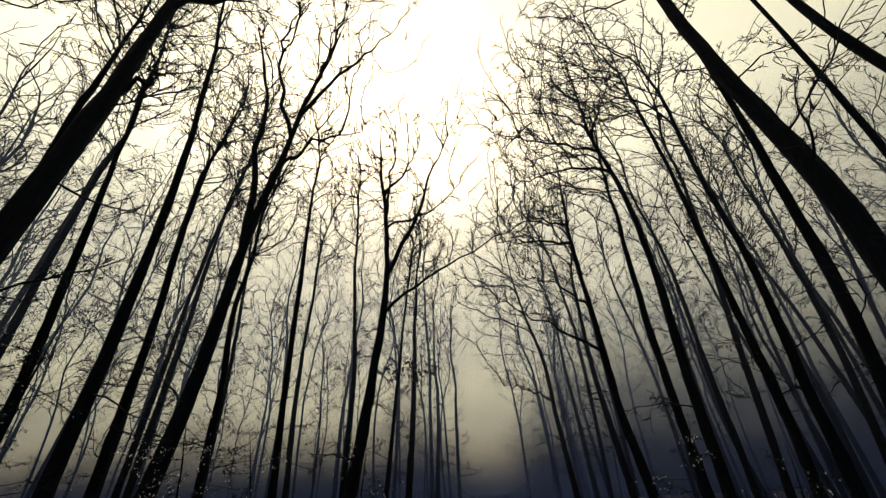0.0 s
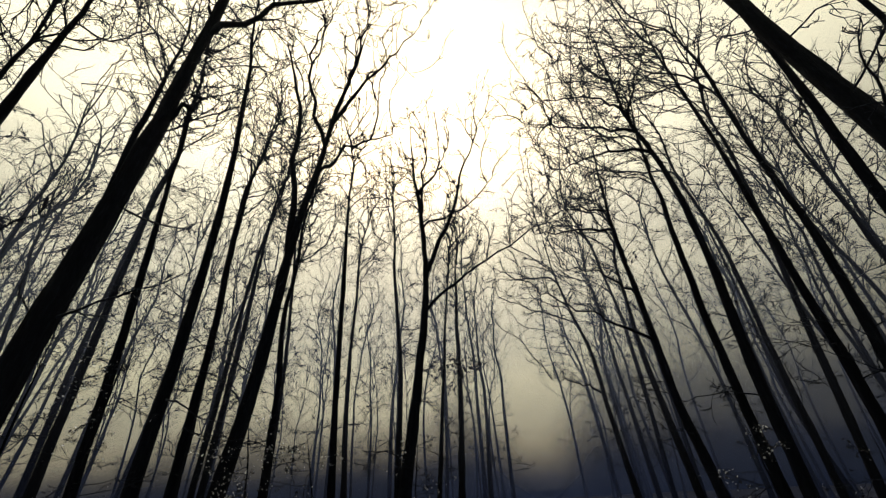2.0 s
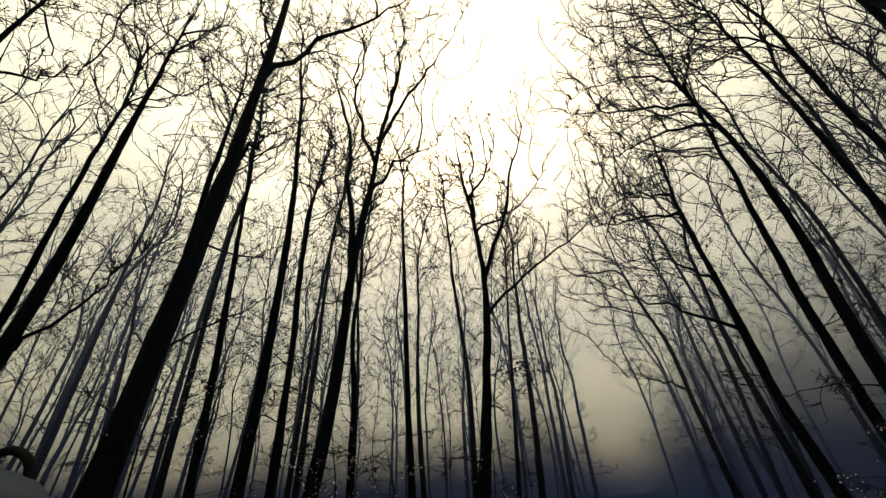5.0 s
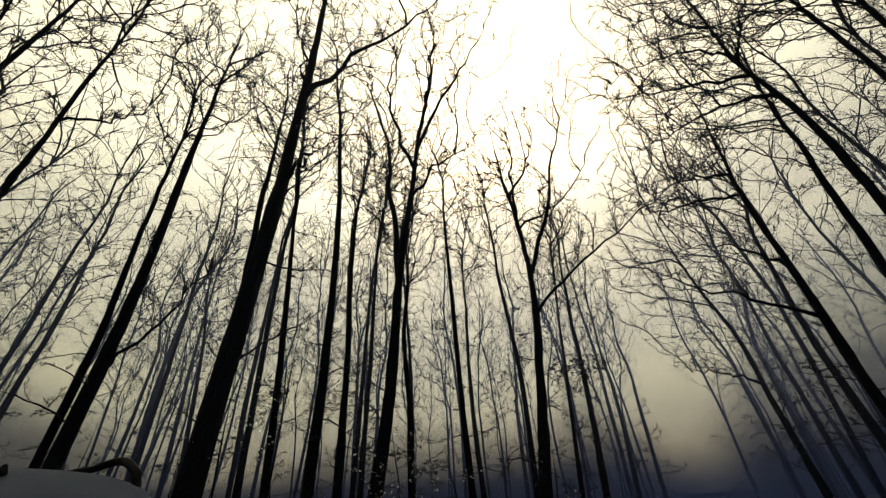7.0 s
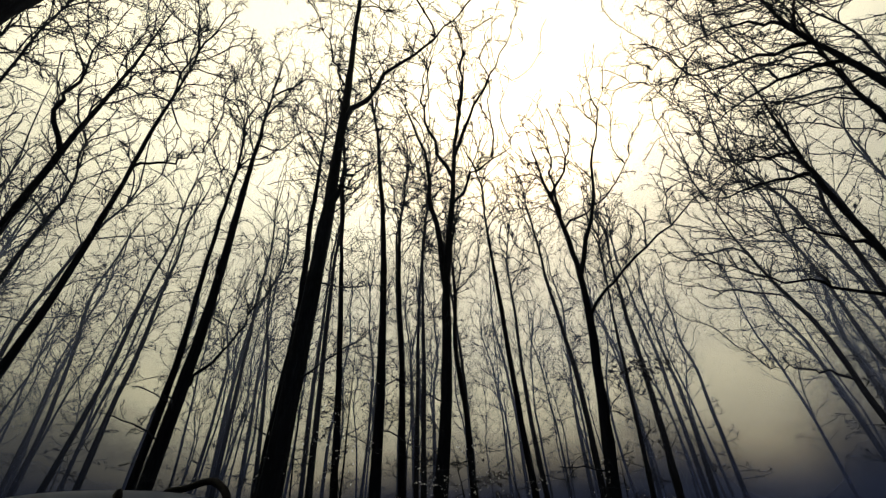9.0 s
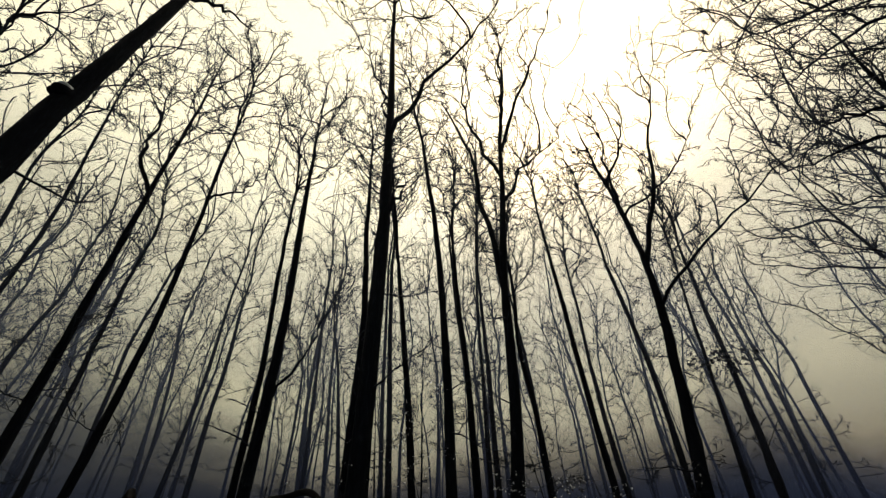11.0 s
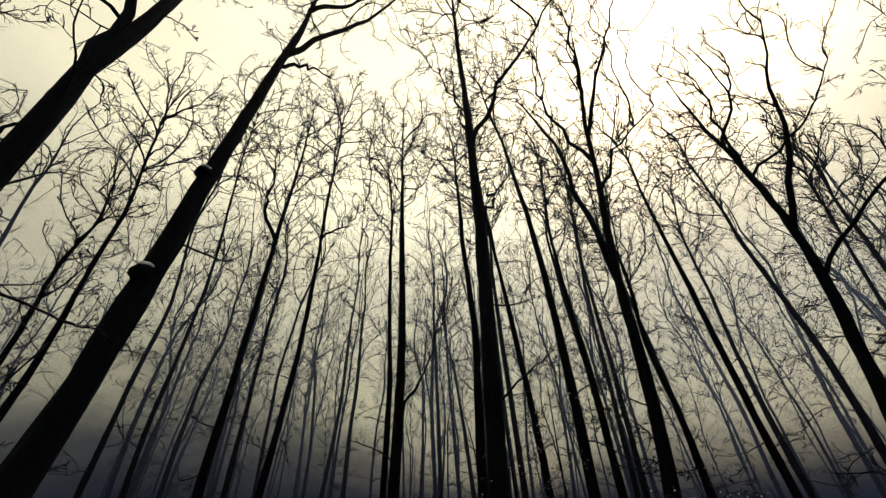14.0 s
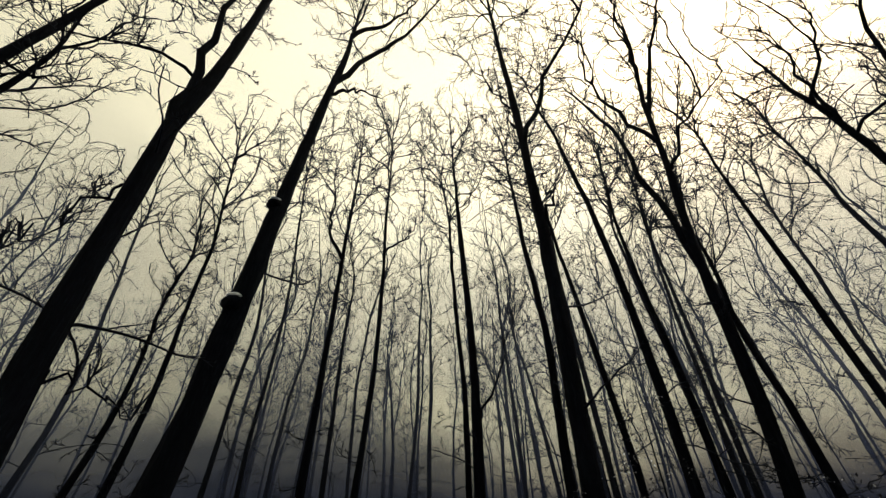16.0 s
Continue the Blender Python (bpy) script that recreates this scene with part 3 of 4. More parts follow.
forest_tree(-6.99, 13.10, 0.086, 0.50, 7, ((0, 0, 0), (-0.02, -0.01, 1.85), (-0.07, -0.04, 5.96), (-0.31, -0.17, 10.32), (-0.52, -0.28, 16.80)))
forest_tree(-2.45, 11.07, 0.168, 0.60, 8, ((0, 0, 0), (0.21, 0.04, 1.60), (0.51, 0.09, 3.85), (0.88, 0.15, 7.38), (0.83, 0.14, 9.61), (0.51, 0.09, 13.05), (0.27, 0.05, 15.86)),
            limbs=((((1.02, 0.17, 8.01), (1.91, 0.24, 10.20), (2.37, 0.25, 12.33), (3.24, 0.22, 14.56)), 0.088),
                   (((0.96, 0.16, 6.65), (2.12, 0.25, 7.52), (3.54, 0.20, 8.26), (4.58, 0.05, 8.93), (5.11, -0.07, 9.03)), 0.058),
                   (((0.77, 0.13, 10.14), (0.91, 0.15, 12.59), (0.96, 0.16, 14.64)), 0.058),
                   (((0.77, 0.13, 11.12), (1.50, 0.22, 12.70), (2.01, 0.25, 14.36)), 0.060),
                   (((1.80, 0.24, 9.84), (2.61, 0.25, 10.61), (3.58, 0.19, 11.71)), 0.047),))
leafy_tree = forest_tree(-1.69, 12.71, 0.064, 0.60, 9, ((0, 0, 0), (0.12, 0.01, 1.58), (0.33, 0.04, 4.25), (0.57, 0.06, 7.12), (0.83, 0.08, 9.45), (1.04, 0.09, 12.50)))
forest_tree(-1.13, 13.78, 0.114, 0.45, 10, ((0, 0, 0), (0.10, 0.01, 1.56), (0.24, 0.02, 3.87), (0.32, 0.02, 7.02), (0.32, 0.02, 9.22), (0.33, 0.02, 13.00)))
forest_tree(-2.78, 12.52, 0.095, 0.55, 11, ((0, 0, 0), (0.01, 0.00, 1.63), (0.04, 0.01, 5.13), (-0.22, -0.05, 8.87), (-0.37, -0.09, 12.03), (-0.47, -0.11, 15.50)))
forest_tree(-4.10, 11.11, 0.096, 0.55, 12, ((0, 0, 0), (-0.07, -0.03, 1.69), (-0.19, -0.07, 4.47), (-0.28, -0.11, 8.49), (-0.45, -0.17, 12.69), (-0.56, -0.22, 17.00)))
forest_tree(-4.79, 14.05, 0.094, 0.55, 13, ((0, 0, 0), (-0.08, -0.03, 1.75), (-0.24, -0.08, 5.01), (-0.12, -0.04, 10.21), (-0.06, -0.02, 15.50)))
forest_tree(-0.26, 19.82, 0.116, 0.40, 14, ((0, 0, 0), (0.05, 0.00, 1.56), (0.16, 0.00, 5.53), (0.15, 0.00, 7.69), (0.13, 0.00, 14.00)))
forest_tree(0.89, 24.80, 0.118, 0.40, 15, ((0, 0, 0), (0.04, -0.00, 2.01), (0.10, -0.00, 5.20), (0.20, -0.01, 15.00)))
forest_tree(-8.50, 8.32, 0.109, 0.50, 16, ((0, 0, 0), (-0.08, -0.08, 1.89), (-0.18, -0.18, 4.16), (-0.34, -0.36, 7.30), (-0.61, -0.65, 11.56), (-0.94, -1.02, 20.50)))
forest_tree(-12.09, 10.33, 0.092, 0.50, 17, ((0, 0, 0), (-0.05, -0.06, 2.08), (-0.11, -0.12, 4.26), (-0.13, -0.15, 8.11), (-0.18, -0.20, 20.16)))
forest_tree(-14.57, 10.44, 0.107, 0.50, 18, ((0, 0, 0), (-0.12, -0.17, 2.21), (-0.23, -0.33, 4.15), (-0.51, -0.74, 8.04), (-0.74, -1.10, 10.97), (-0.88, -1.32, 14.00)))
forest_tree(-10.43, 4.48, 0.167, 0.60, 19, ((0, 0, 0), (0.02, 0.05, 2.39), (0.06, 0.11, 5.50), (0.03, 0.06, 9.31), (-0.05, -0.11, 14.54), (-0.10, -0.21, 19.50)),
            limbs=((((0.09, 0.18, 4.32), (0.38, 0.72, 5.53), (0.73, 1.29, 7.32)), 0.050),))
forest_tree(-10.99, 4.48, 0.099, 0.55, 20, ((0, 0, 0), (0.01, 0.03, 2.30), (0.03, 0.05, 4.81), (-0.04, -0.08, 8.40), (-0.14, -0.30, 17.92)))
forest_tree(-12.06, 0.23, 0.121, 0.50, 21, ((0, 0, 0), (0.00, 0.06, 2.36), (0.01, 0.10, 4.06), (0.01, 0.11, 6.38), (0.01, 0.13, 9.75), (0.01, 0.19, 13.66), (0.02, 0.25, 19.50)),
            limbs=((((0.01, 0.13, 9.63), (-0.02, -0.51, 11.69), (-0.02, -0.52, 13.15), (-0.02, -0.96, 13.91)), 0.075),))
forest_tree(-10.45, 1.13, 0.083, 0.60, 22, ((0, 0, 0), (0.03, 0.18, 2.27), (0.08, 0.42, 5.34), (0.09, 0.46, 8.05), (0.07, 0.37, 11.77), (0.05, 0.28, 18.00)),
            limbs=((((0.08, 0.42, 9.64), (0.26, 1.16, 10.15), (0.40, 1.62, 11.22)), 0.040),))
forest_tree(-13.07, -1.08, 0.064, 0.60, 23, ((0, 0, 0), (0.00, -0.08, 2.27), (0.01, -0.13, 3.95), (0.00, -0.06, 5.72), (0.00, -0.04, 8.16), (0.02, -0.30, 12.03), (0.03, -0.63, 20.16)))
forest_tree(-13.98, 1.12, 0.093, 0.50, 24, ((0, 0, 0), (-0.00, -0.02, 2.47), (-0.00, -0.04, 5.82), (-0.01, -0.05, 9.04), (-0.01, -0.08, 11.62), (-0.01, -0.10, 15.00)))
forest_tree(-14.98, -2.27, 0.079, 0.50, 25, ((0, 0, 0), (-0.01, 0.12, 4.39), (-0.02, 0.15, 5.79), (-0.03, 0.28, 7.58), (-0.01, 0.08, 10.32), (0.03, -0.31, 19.04)))
forest_tree(-18.26, 4.99, 0.100, 0.50, 26, ((0, 0, 0), (0.07, 0.20, 2.71), (0.15, 0.47, 6.28), (0.16, 0.50, 10.69), (0.18, 0.54, 20.16)))
forest_tree(-19.73, 13.26, 0.123, 0.50, 27, ((0, 0, 0), (-0.08, -0.12, 2.79), (-0.28, -0.42, 9.73), (-0.34, -0.49, 13.67), (-0.40, -0.60, 22.40)))
knobbed_tree = forest_tree(-8.46, -2.44, 0.288, 0.72, 28, ((0, 0, 0), (-0.04, 0.23, 2.47), (-0.06, 0.37, 3.96), (-0.09, 0.55, 5.87), (-0.11, 0.73, 8.71), (-0.14, 1.06, 12.51), (-0.16, 1.43, 16.67), (-0.17, 1.56, 21.30), (-0.17, 1.62, 24.64)),
            limbs=((((-0.15, 1.16, 15.26), (-0.14, 2.41, 17.77), (0.13, 3.95, 21.01), (0.68, 5.41, 24.98)), 0.114),
                   (((-0.15, 1.23, 14.76), (-0.15, 2.21, 15.17), (-0.07, 2.97, 14.94)), 0.075),
                   (((-0.16, 1.44, 19.00), (-0.08, 2.90, 21.15), (0.19, 4.15, 24.22)), 0.100),))
forest_tree(-6.03, -3.23, 0.200, 0.66, 29, ((0, 0, 0), (0.07, -0.15, 2.40), (0.09, -0.21, 3.84), (0.11, -0.25, 6.79), (0.10, -0.25, 8.30), (0.05, -0.13, 9.45), (0.03, -0.07, 11.22), (0.02, -0.04, 13.79), (-0.06, 0.13, 23.52)),
            limbs=((((0.12, -0.29, 8.40), (0.17, -0.40, 9.42), (0.22, -0.48, 10.66), (0.27, -0.58, 12.45), (0.34, -0.72, 14.43)), 0.115),
                   (((0.21, -0.45, 6.58), (0.31, -0.62, 5.77), (0.40, -0.79, 5.00), (0.49, -0.94, 4.71)), 0.026),
                   (((0.18, -0.44, 9.47), (0.37, -0.87, 9.50), (0.56, -1.33, 9.33), (0.75, -1.78, 8.87), (0.87, -2.07, 8.57)), 0.042),
                   (((0.05, -0.12, 3.52), (-0.06, 0.15, 3.38), (-0.21, 0.51, 3.26), (-0.36, 0.84, 3.08)), 0.026),))
forest_tree(-5.10, -6.40, 0.123, 0.50, 30, ((0, 0, 0), (-0.45, 0.48, 8.11), (-0.53, 0.56, 9.44), (-0.62, 0.67, 10.98), (-0.93, 1.00, 19.04)),
            limbs=((((-0.48, 0.51, 8.31), (-0.77, 0.83, 8.06), (-0.93, 1.03, 8.42)), 0.029),))
forest_tree(-11.50, -4.61, 0.080, 0.50, 31, ((0, 0, 0), (-0.08, 0.27, 2.66), (-0.15, 0.49, 4.22), (-0.14, 0.47, 6.98), (-0.14, 0.47, 9.33), (-0.14, 0.47, 12.00)))
forest_tree(-10.74, -3.65, 0.076, 0.50, 32, ((0, 0, 0), (-0.05, 0.18, 2.61), (-0.08, 0.31, 4.45), (-0.07, 0.28, 6.55), (-0.06, 0.26, 8.93), (-0.02, 0.09, 11.19), (0.03, -0.11, 15.50)))
forest_tree(-16.76, -7.63, 0.104, 0.50, 33, ((0, 0, 0), (-0.10, 0.27, 3.00), (-0.17, 0.43, 4.82), (-0.17, 0.43, 6.84), (-0.08, 0.21, 9.44), (0.11, -0.28, 19.04)))
forest_tree(-7.00, 9.10, 0.111, 0.55, 34, ((0, 0, 0), (-0.04, -0.03, 2.44), (-0.08, -0.06, 5.26), (-0.23, -0.16, 7.97), (-0.23, -0.16, 10.78), (-0.23, -0.16, 17.00)))
forest_tree(-10.22, 8.96, 0.107, 0.50, 35, ((0, 0, 0), (-0.07, -0.07, 2.93), (-0.10, -0.11, 4.65), (-0.16, -0.17, 8.01), (-0.26, -0.28, 12.06), (-0.39, -0.42, 20.16)))
forest_tree(-8.49, 11.72, 0.086, 0.50, 36, ((0, 0, 0), (0.05, 0.03, 2.54), (0.10, 0.07, 5.27), (0.17, 0.11, 8.96), (0.40, 0.26, 13.10), (0.62, 0.40, 20.16)))
forest_tree(-5.12, 9.62, 0.094, 0.50, 37, ((0, 0, 0), (-0.08, -0.04, 2.32), (-0.12, -0.06, 3.69), (-0.29, -0.14, 5.76), (-0.14, -0.07, 7.72), (0.10, 0.05, 13.00)))
forest_tree(-14.37, 8.55, 0.096, 0.50, 38, ((0, 0, 0), (-0.04, -0.06, 2.93), (-0.09, -0.14, 6.37), (-0.13, -0.20, 8.91), (-0.22, -0.35, 19.04)))
forest_tree(5.27, 3.81, 0.166, 0.70, 39, ((0, 0, 0), (-0.01, 0.01, 2.60), (0.00, 0.00, 4.21), (-0.02, 0.03, 5.35), (-0.06, 0.09, 6.48), (-0.11, 0.14, 7.88), (-0.12, 0.17, 10.12), (-0.08, 0.11, 22.40)))
forest_tree(5.18, 10.83, 0.119, 0.50, 40, ((0, 0, 0), (-0.13, 0.06, 1.21), (-0.33, 0.15, 3.15), (-0.33, 0.15, 4.88), (-0.37, 0.17, 8.29), (-0.22, 0.10, 11.37), (-0.14, 0.06, 14.00)),
            limbs=((((-0.33, 0.15, 4.80), (-1.21, 0.50, 5.40), (-2.25, 0.81, 6.24), (-3.05, 0.98, 6.77)), 0.053),
                   (((-0.37, 0.16, 6.36), (-1.20, 0.49, 7.18), (-2.22, 0.80, 7.61)), 0.049),
                   (((-0.40, 0.18, 8.53), (-1.45, 0.58, 8.85), (-2.81, 0.93, 9.15)), 0.054),
                   (((-0.34, 0.15, 9.76), (-1.48, 0.59, 9.88), (-2.41, 0.85, 9.85)), 0.047),))
forest_tree(5.50, 12.87, 0.111, 0.50, 41, ((0, 0, 0), (-0.08, 0.03, 1.21), (-0.23, 0.10, 3.51), (-0.30, 0.12, 5.36), (-0.15, 0.06, 8.48), (-0.08, 0.03, 10.94), (-0.04, 0.02, 12.80)))
forest_tree(5.85, 9.32, 0.123, 0.45, 42, ((0, 0, 0), (0.03, -0.02, 1.15), (0.10, -0.06, 3.95), (0.22, -0.14, 6.29), (0.16, -0.10, 9.35), (-0.10, 0.06, 12.10), (0.00, -0.00, 15.86), (0.05, -0.03, 18.50)),
            limbs=((((-0.07, 0.05, 11.43), (-0.98, 0.55, 12.24), (-2.06, 1.01, 12.98), (-3.25, 1.37, 13.97)), 0.055),
                   (((-0.17, 0.10, 12.62), (-0.80, 0.45, 13.76), (-1.81, 0.92, 14.59), (-2.95, 1.30, 14.58)), 0.048),
                   (((-0.11, 0.07, 10.53), (-1.04, 0.58, 10.95), (-2.37, 1.12, 10.97), (-2.98, 1.30, 10.89)), 0.053),
                   (((-0.00, 0.00, 14.34), (-0.56, 0.33, 15.60), (-1.43, 0.76, 17.13)), 0.051),
                   (((-0.08, 0.05, 11.79), (0.54, -0.36, 13.46), (1.30, -0.96, 15.02)), 0.047),))
forest_tree(5.81, 9.93, 0.116, 0.55, 43, ((0, 0, 0), (0.00, -0.00, 1.37), (0.00, -0.00, 4.02), (0.13, -0.08, 7.28), (0.36, -0.22, 9.91), (0.61, -0.38, 14.50)))
forest_tree(8.51, 12.35, 0.086, 0.50, 44, ((0, 0, 0), (0.03, -0.02, 1.33), (0.10, -0.07, 4.97), (0.22, -0.16, 7.90), (0.10, -0.07, 10.91), (-0.12, 0.09, 20.16)))
forest_tree(6.99, 8.50, 0.097, 0.55, 45, ((0, 0, 0), (0.05, -0.04, 1.09), (0.11, -0.09, 2.46), (0.15, -0.12, 5.15), (0.20, -0.17, 8.60), (0.22, -0.18, 12.22), (0.23, -0.19, 17.50)))
forest_tree(8.43, 11.18, 0.097, 0.50, 46, ((0, 0, 0), (0.11, -0.08, 1.29), (0.41, -0.32, 5.01), (0.66, -0.53, 7.65), (1.37, -1.12, 20.16)))
forest_tree(7.08, 7.76, 0.100, 0.55, 47, ((0, 0, 0), (0.04, -0.03, 1.41), (0.07, -0.07, 2.74), (0.21, -0.20, 5.46), (0.21, -0.20, 8.30), (0.27, -0.25, 10.58), (0.37, -0.35, 17.00)))
forest_tree(6.17, 5.87, 0.101, 0.60, 48, ((0, 0, 0), (0.21, -0.24, 2.46), (0.33, -0.39, 3.94), (0.40, -0.46, 5.81), (0.47, -0.55, 7.63), (0.72, -0.86, 19.04)))
forest_tree(7.65, 4.74, 0.062, 0.60, 49, ((0, 0, 0), (0.11, -0.19, 5.89), (0.14, -0.24, 7.22), (0.16, -0.28, 8.45), (0.32, -0.56, 21.28)))
forest_tree(6.51, 2.62, 0.079, 0.60, 50, ((0, 0, 0), (-0.20, 0.40, 6.00), (-0.23, 0.47, 6.98), (-0.25, 0.51, 8.15), (-0.39, 0.80, 21.28)))
forest_tree(10.95, 11.66, 0.086, 0.66, 51, ((0, 0, 0), (0.03, -0.03, 0.83), (0.10, -0.09, 2.84), (0.12, -0.11, 4.98), (0.14, -0.13, 7.19), (0.18, -0.17, 15.68)))
forest_tree(11.80, 13.59, 0.078, 0.66, 52, ((0, 0, 0), (-0.19, 0.16, 3.93), (-0.38, 0.32, 6.74), (-0.76, 0.63, 15.68)))
forest_tree(10.61, 10.61, 0.095, 0.66, 53, ((0, 0, 0), (0.16, -0.17, 1.76), (0.29, -0.30, 3.17), (0.43, -0.45, 5.68), (0.47, -0.50, 7.86), (0.55, -0.58, 15.68)))
forest_tree(10.47, 14.64, 0.084, 0.66, 54, ((0, 0, 0), (-0.07, 0.05, 0.86), (-0.31, 0.22, 3.65), (-0.22, 0.15, 7.16), (-0.08, 0.06, 15.68)))
forest_tree(13.86, 12.99, 0.081, 0.66, 55, ((0, 0, 0), (0.09, -0.09, 2.78), (0.15, -0.17, 4.91), (0.23, -0.25, 8.75), (0.32, -0.35, 15.68)))
forest_tree(12.84, 11.16, 0.092, 0.66, 56, ((0, 0, 0), (0.34, -0.42, 4.77), (0.61, -0.77, 7.51), (0.78, -0.99, 10.01), (1.00, -1.28, 15.68)))
forest_tree(4.34, 14.36, 0.099, 0.40, 57, ((0, 0, 0), (-0.10, 0.03, 1.29), (-0.26, 0.08, 3.47), (-0.32, 0.09, 5.25), (-0.70, 0.19, 7.36), (-1.21, 0.33, 12.00)),
            limbs=((((-0.34, 0.10, 4.37), (-1.14, 0.30, 4.55), (-1.88, 0.44, 4.70)), 0.047),))
forest_tree(5.49, 16.09, 0.093, 0.40, 58, ((0, 0, 0), (-0.04, 0.01, 1.25), (-0.14, 0.05, 4.75), (-0.26, 0.08, 6.92), (-0.44, 0.14, 12.50)))
forest_tree(6.07, 23.22, 0.120, 0.35, 59, ((0, 0, 0), (-0.08, 0.02, 1.32), (-0.33, 0.08, 5.44), (-0.70, 0.17, 9.15), (-0.99, 0.24, 14.00)))
forest_tree(9.77, 26.24, 0.122, 0.35, 60, ((0, 0, 0), (-0.13, 0.05, 1.47), (-0.51, 0.18, 5.87), (-0.68, 0.24, 10.06), (-0.80, 0.28, 15.00)))
# two trees at the edge of the wood whose low crowns reach out
forest_tree(-6.9, -9.3, 0.17, 0.36, 91, ((0, 0, 0), (0.1, 0.05, 5), (0.25, 0.2, 10), (0.3, 0.35, 16.5)))
forest_tree(-8.6, -8.6, 0.16, 0.36, 92, ((0, 0, 0), (0.0, 0.1, 5), (-0.1, 0.25, 10), (0.1, 0.3, 17)))


# ---- undergrowth, snow and leaves ----
def sapling(x, y, height, spray, seed, frost, shoots=7, reach=0.9, label="thin sapling with frosted dead leaves on flat sprays"):
    """A slim young tree whose flat sprays at about `spray` metres still hold leaves."""
    rng = np.random.default_rng(seed)
    tree = tagged(new("sapling"), label=label, category="sapling", group="saplings of the undergrowth")
    tree.location = (x, y, 0)
    bend = rng.normal(size=(2, 2)) * 0.12
    P, R, v, f = trunk_tube(rng, ((0, 0, 0), (bend[0, 0], bend[0, 1], height * 0.5), (bend[1, 0], bend[1, 1], height)), 0.022, 0.004, 7, 0.4, 0.04, 18)
    part("stem", mesh_from("stem", v, f, BARK), tree)
    u = spray / height
    P1, R1 = sprout(rng, P[None], R[None], shoots, u - 0.16, min(u + 0.16, 0.98), 82, reach, 8, -0.01, 0.12, 0.5)
    P2, R2 = sprout(rng, P1, R1, 8, 0.15, 0.98, 46, -0.42, 5, 0.0, 0.18, 0.6)
    P3, R3 = sprout(rng, P2, R2, 4, 0.2, 0.98, 46, -0.4, 3, 0.0, 0.2, 0.7)
    for k in range(len(P1)):
        bv, bf = joined([tubes(P1[k:k + 1], np.maximum(R1[k:k + 1], 0.003), 5), tubes(P2[k * 8:k * 8 + 8], np.maximum(R2[k * 8:k * 8 + 8], 0.0028), 3), tubes(P3[k * 32:k * 32 + 32], np.maximum(R3[k * 32:k * 32 + 32], 0.0022), 3)])
        tagged(part("shoot", mesh_from("shoot", bv, bf, TWIG), tree), kind="stuff")
    spots = np.concatenate([P2[:, -1], P2[:, 3], P1[:, 5]])
    lv, lf = leaf_cards(rng, spots, 0.019, 120, 0.025)
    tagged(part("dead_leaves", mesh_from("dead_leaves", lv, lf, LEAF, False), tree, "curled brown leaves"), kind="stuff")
    if frost:
        lv, lf = leaf_cards(rng, np.concatenate([spots, P3[:, -1]]), 0.013, 2 * frost, 0.015)
        tagged(part("frosted_leaves", mesh_from("frosted_leaves", lv, lf, FROST, False), tree, "small leaves white with frost"), kind="stuff")
    return tree


sapling(-3.07, 5.39, 2.6, 1.75, 301, 90, 8, 1.0)
sapling(-2.35, 5.75, 2.3, 1.68, 302, 60, 6, 0.8)
sapling(3.23, 5.52, 2.0, 1.45, 303, 45, 7, 0.8)
sapling(4.05, 5.0, 1.7, 1.2, 304, 20, 6, 0.7)
sapling(-5.05, 4.75, 4.6, 2.9, 305, 60, 9, 0.8, "slender sapling hung with dark dead leaves and frost")
sapling(-5.3, 4.25, 3.8, 2.5, 306, 40, 8, 0.6, "slender sapling hung with dark dead leaves and frost")
sapling(-6.75, 4.45, 2.6, 1.8, 307, 10, 9, 0.8, "leafless sapling with tangled thin shoots")
sapling(-6.2, 5.9, 2.8, 1.9, 308, 12, 8, 0.9, "leafless sapling with tangled thin shoots")
sapling(-1.2, 7.6, 2.4, 1.6, 309, 25, 7, 0.8)
sapling(-8.2, 3.9, 2.9, 1.9, 310, 5, 8, 0.9, "leafless sapling with tangled thin shoots")


def blob(rng, centre, size, flat=(1, 1, 1)):
    """A lumpy rounded mass."""
    bm = bmesh.new()
    bmesh.ops.create_icosphere(bm, subdivisions=3, radius=1.0)
    for v in bm.verts:
        n = noise.noise(v.co * 1.8 + Vector((centre[0], centre[1], centre[2]))) * 0.25
        v.co = Vector((v.co.x * flat[0], v.co.y * flat[1], v.co.z * flat[2])) * (1 + n) * size + Vector(centre)
    for f in bm.faces:
        f.smooth = True
    return bm


def on_tree(tree, x, y, z):
    return (x - tree.location.x, y - tree.location.y, z)


_rng = np.random.default_rng(5)
# burls with caps of snow on the knobbed trunk
for bx, by, bz, br in ((-8.42, -2.02, 5.8, 0.22), (-8.45, -1.84, 8.7, 0.185)):
    burl = part("burl", (blob(_rng, on_tree(knobbed_tree, bx, by, bz), br, (1, 1, 0.9)), BARK), knobbed_tree, "swollen bark burl")
    part("snow_cap", (blob(_rng, on_tree(knobbed_tree, bx + 0.03, by, bz + br * 0.72), br * 0.72, (1, 1, 0.42)), SNOW), burl, "cap of old snow")
# snow caught on the forked trunk
for sx, sy, sz, sr in ((-5.80, 4.10, 2.95, 0.06), (-5.80, 4.08, 3.35, 0.025), (-5.79, 4.16, 4.6, 0.03), (-5.80, 4.1, 2.2, 0.04)):
    part("snow_patch", (blob(_rng, on_tree(forked_tree, sx, sy, sz), sr, (0.8, 0.8, 1.5)), SNOW), forked_tree, "small patch of clinging snow")
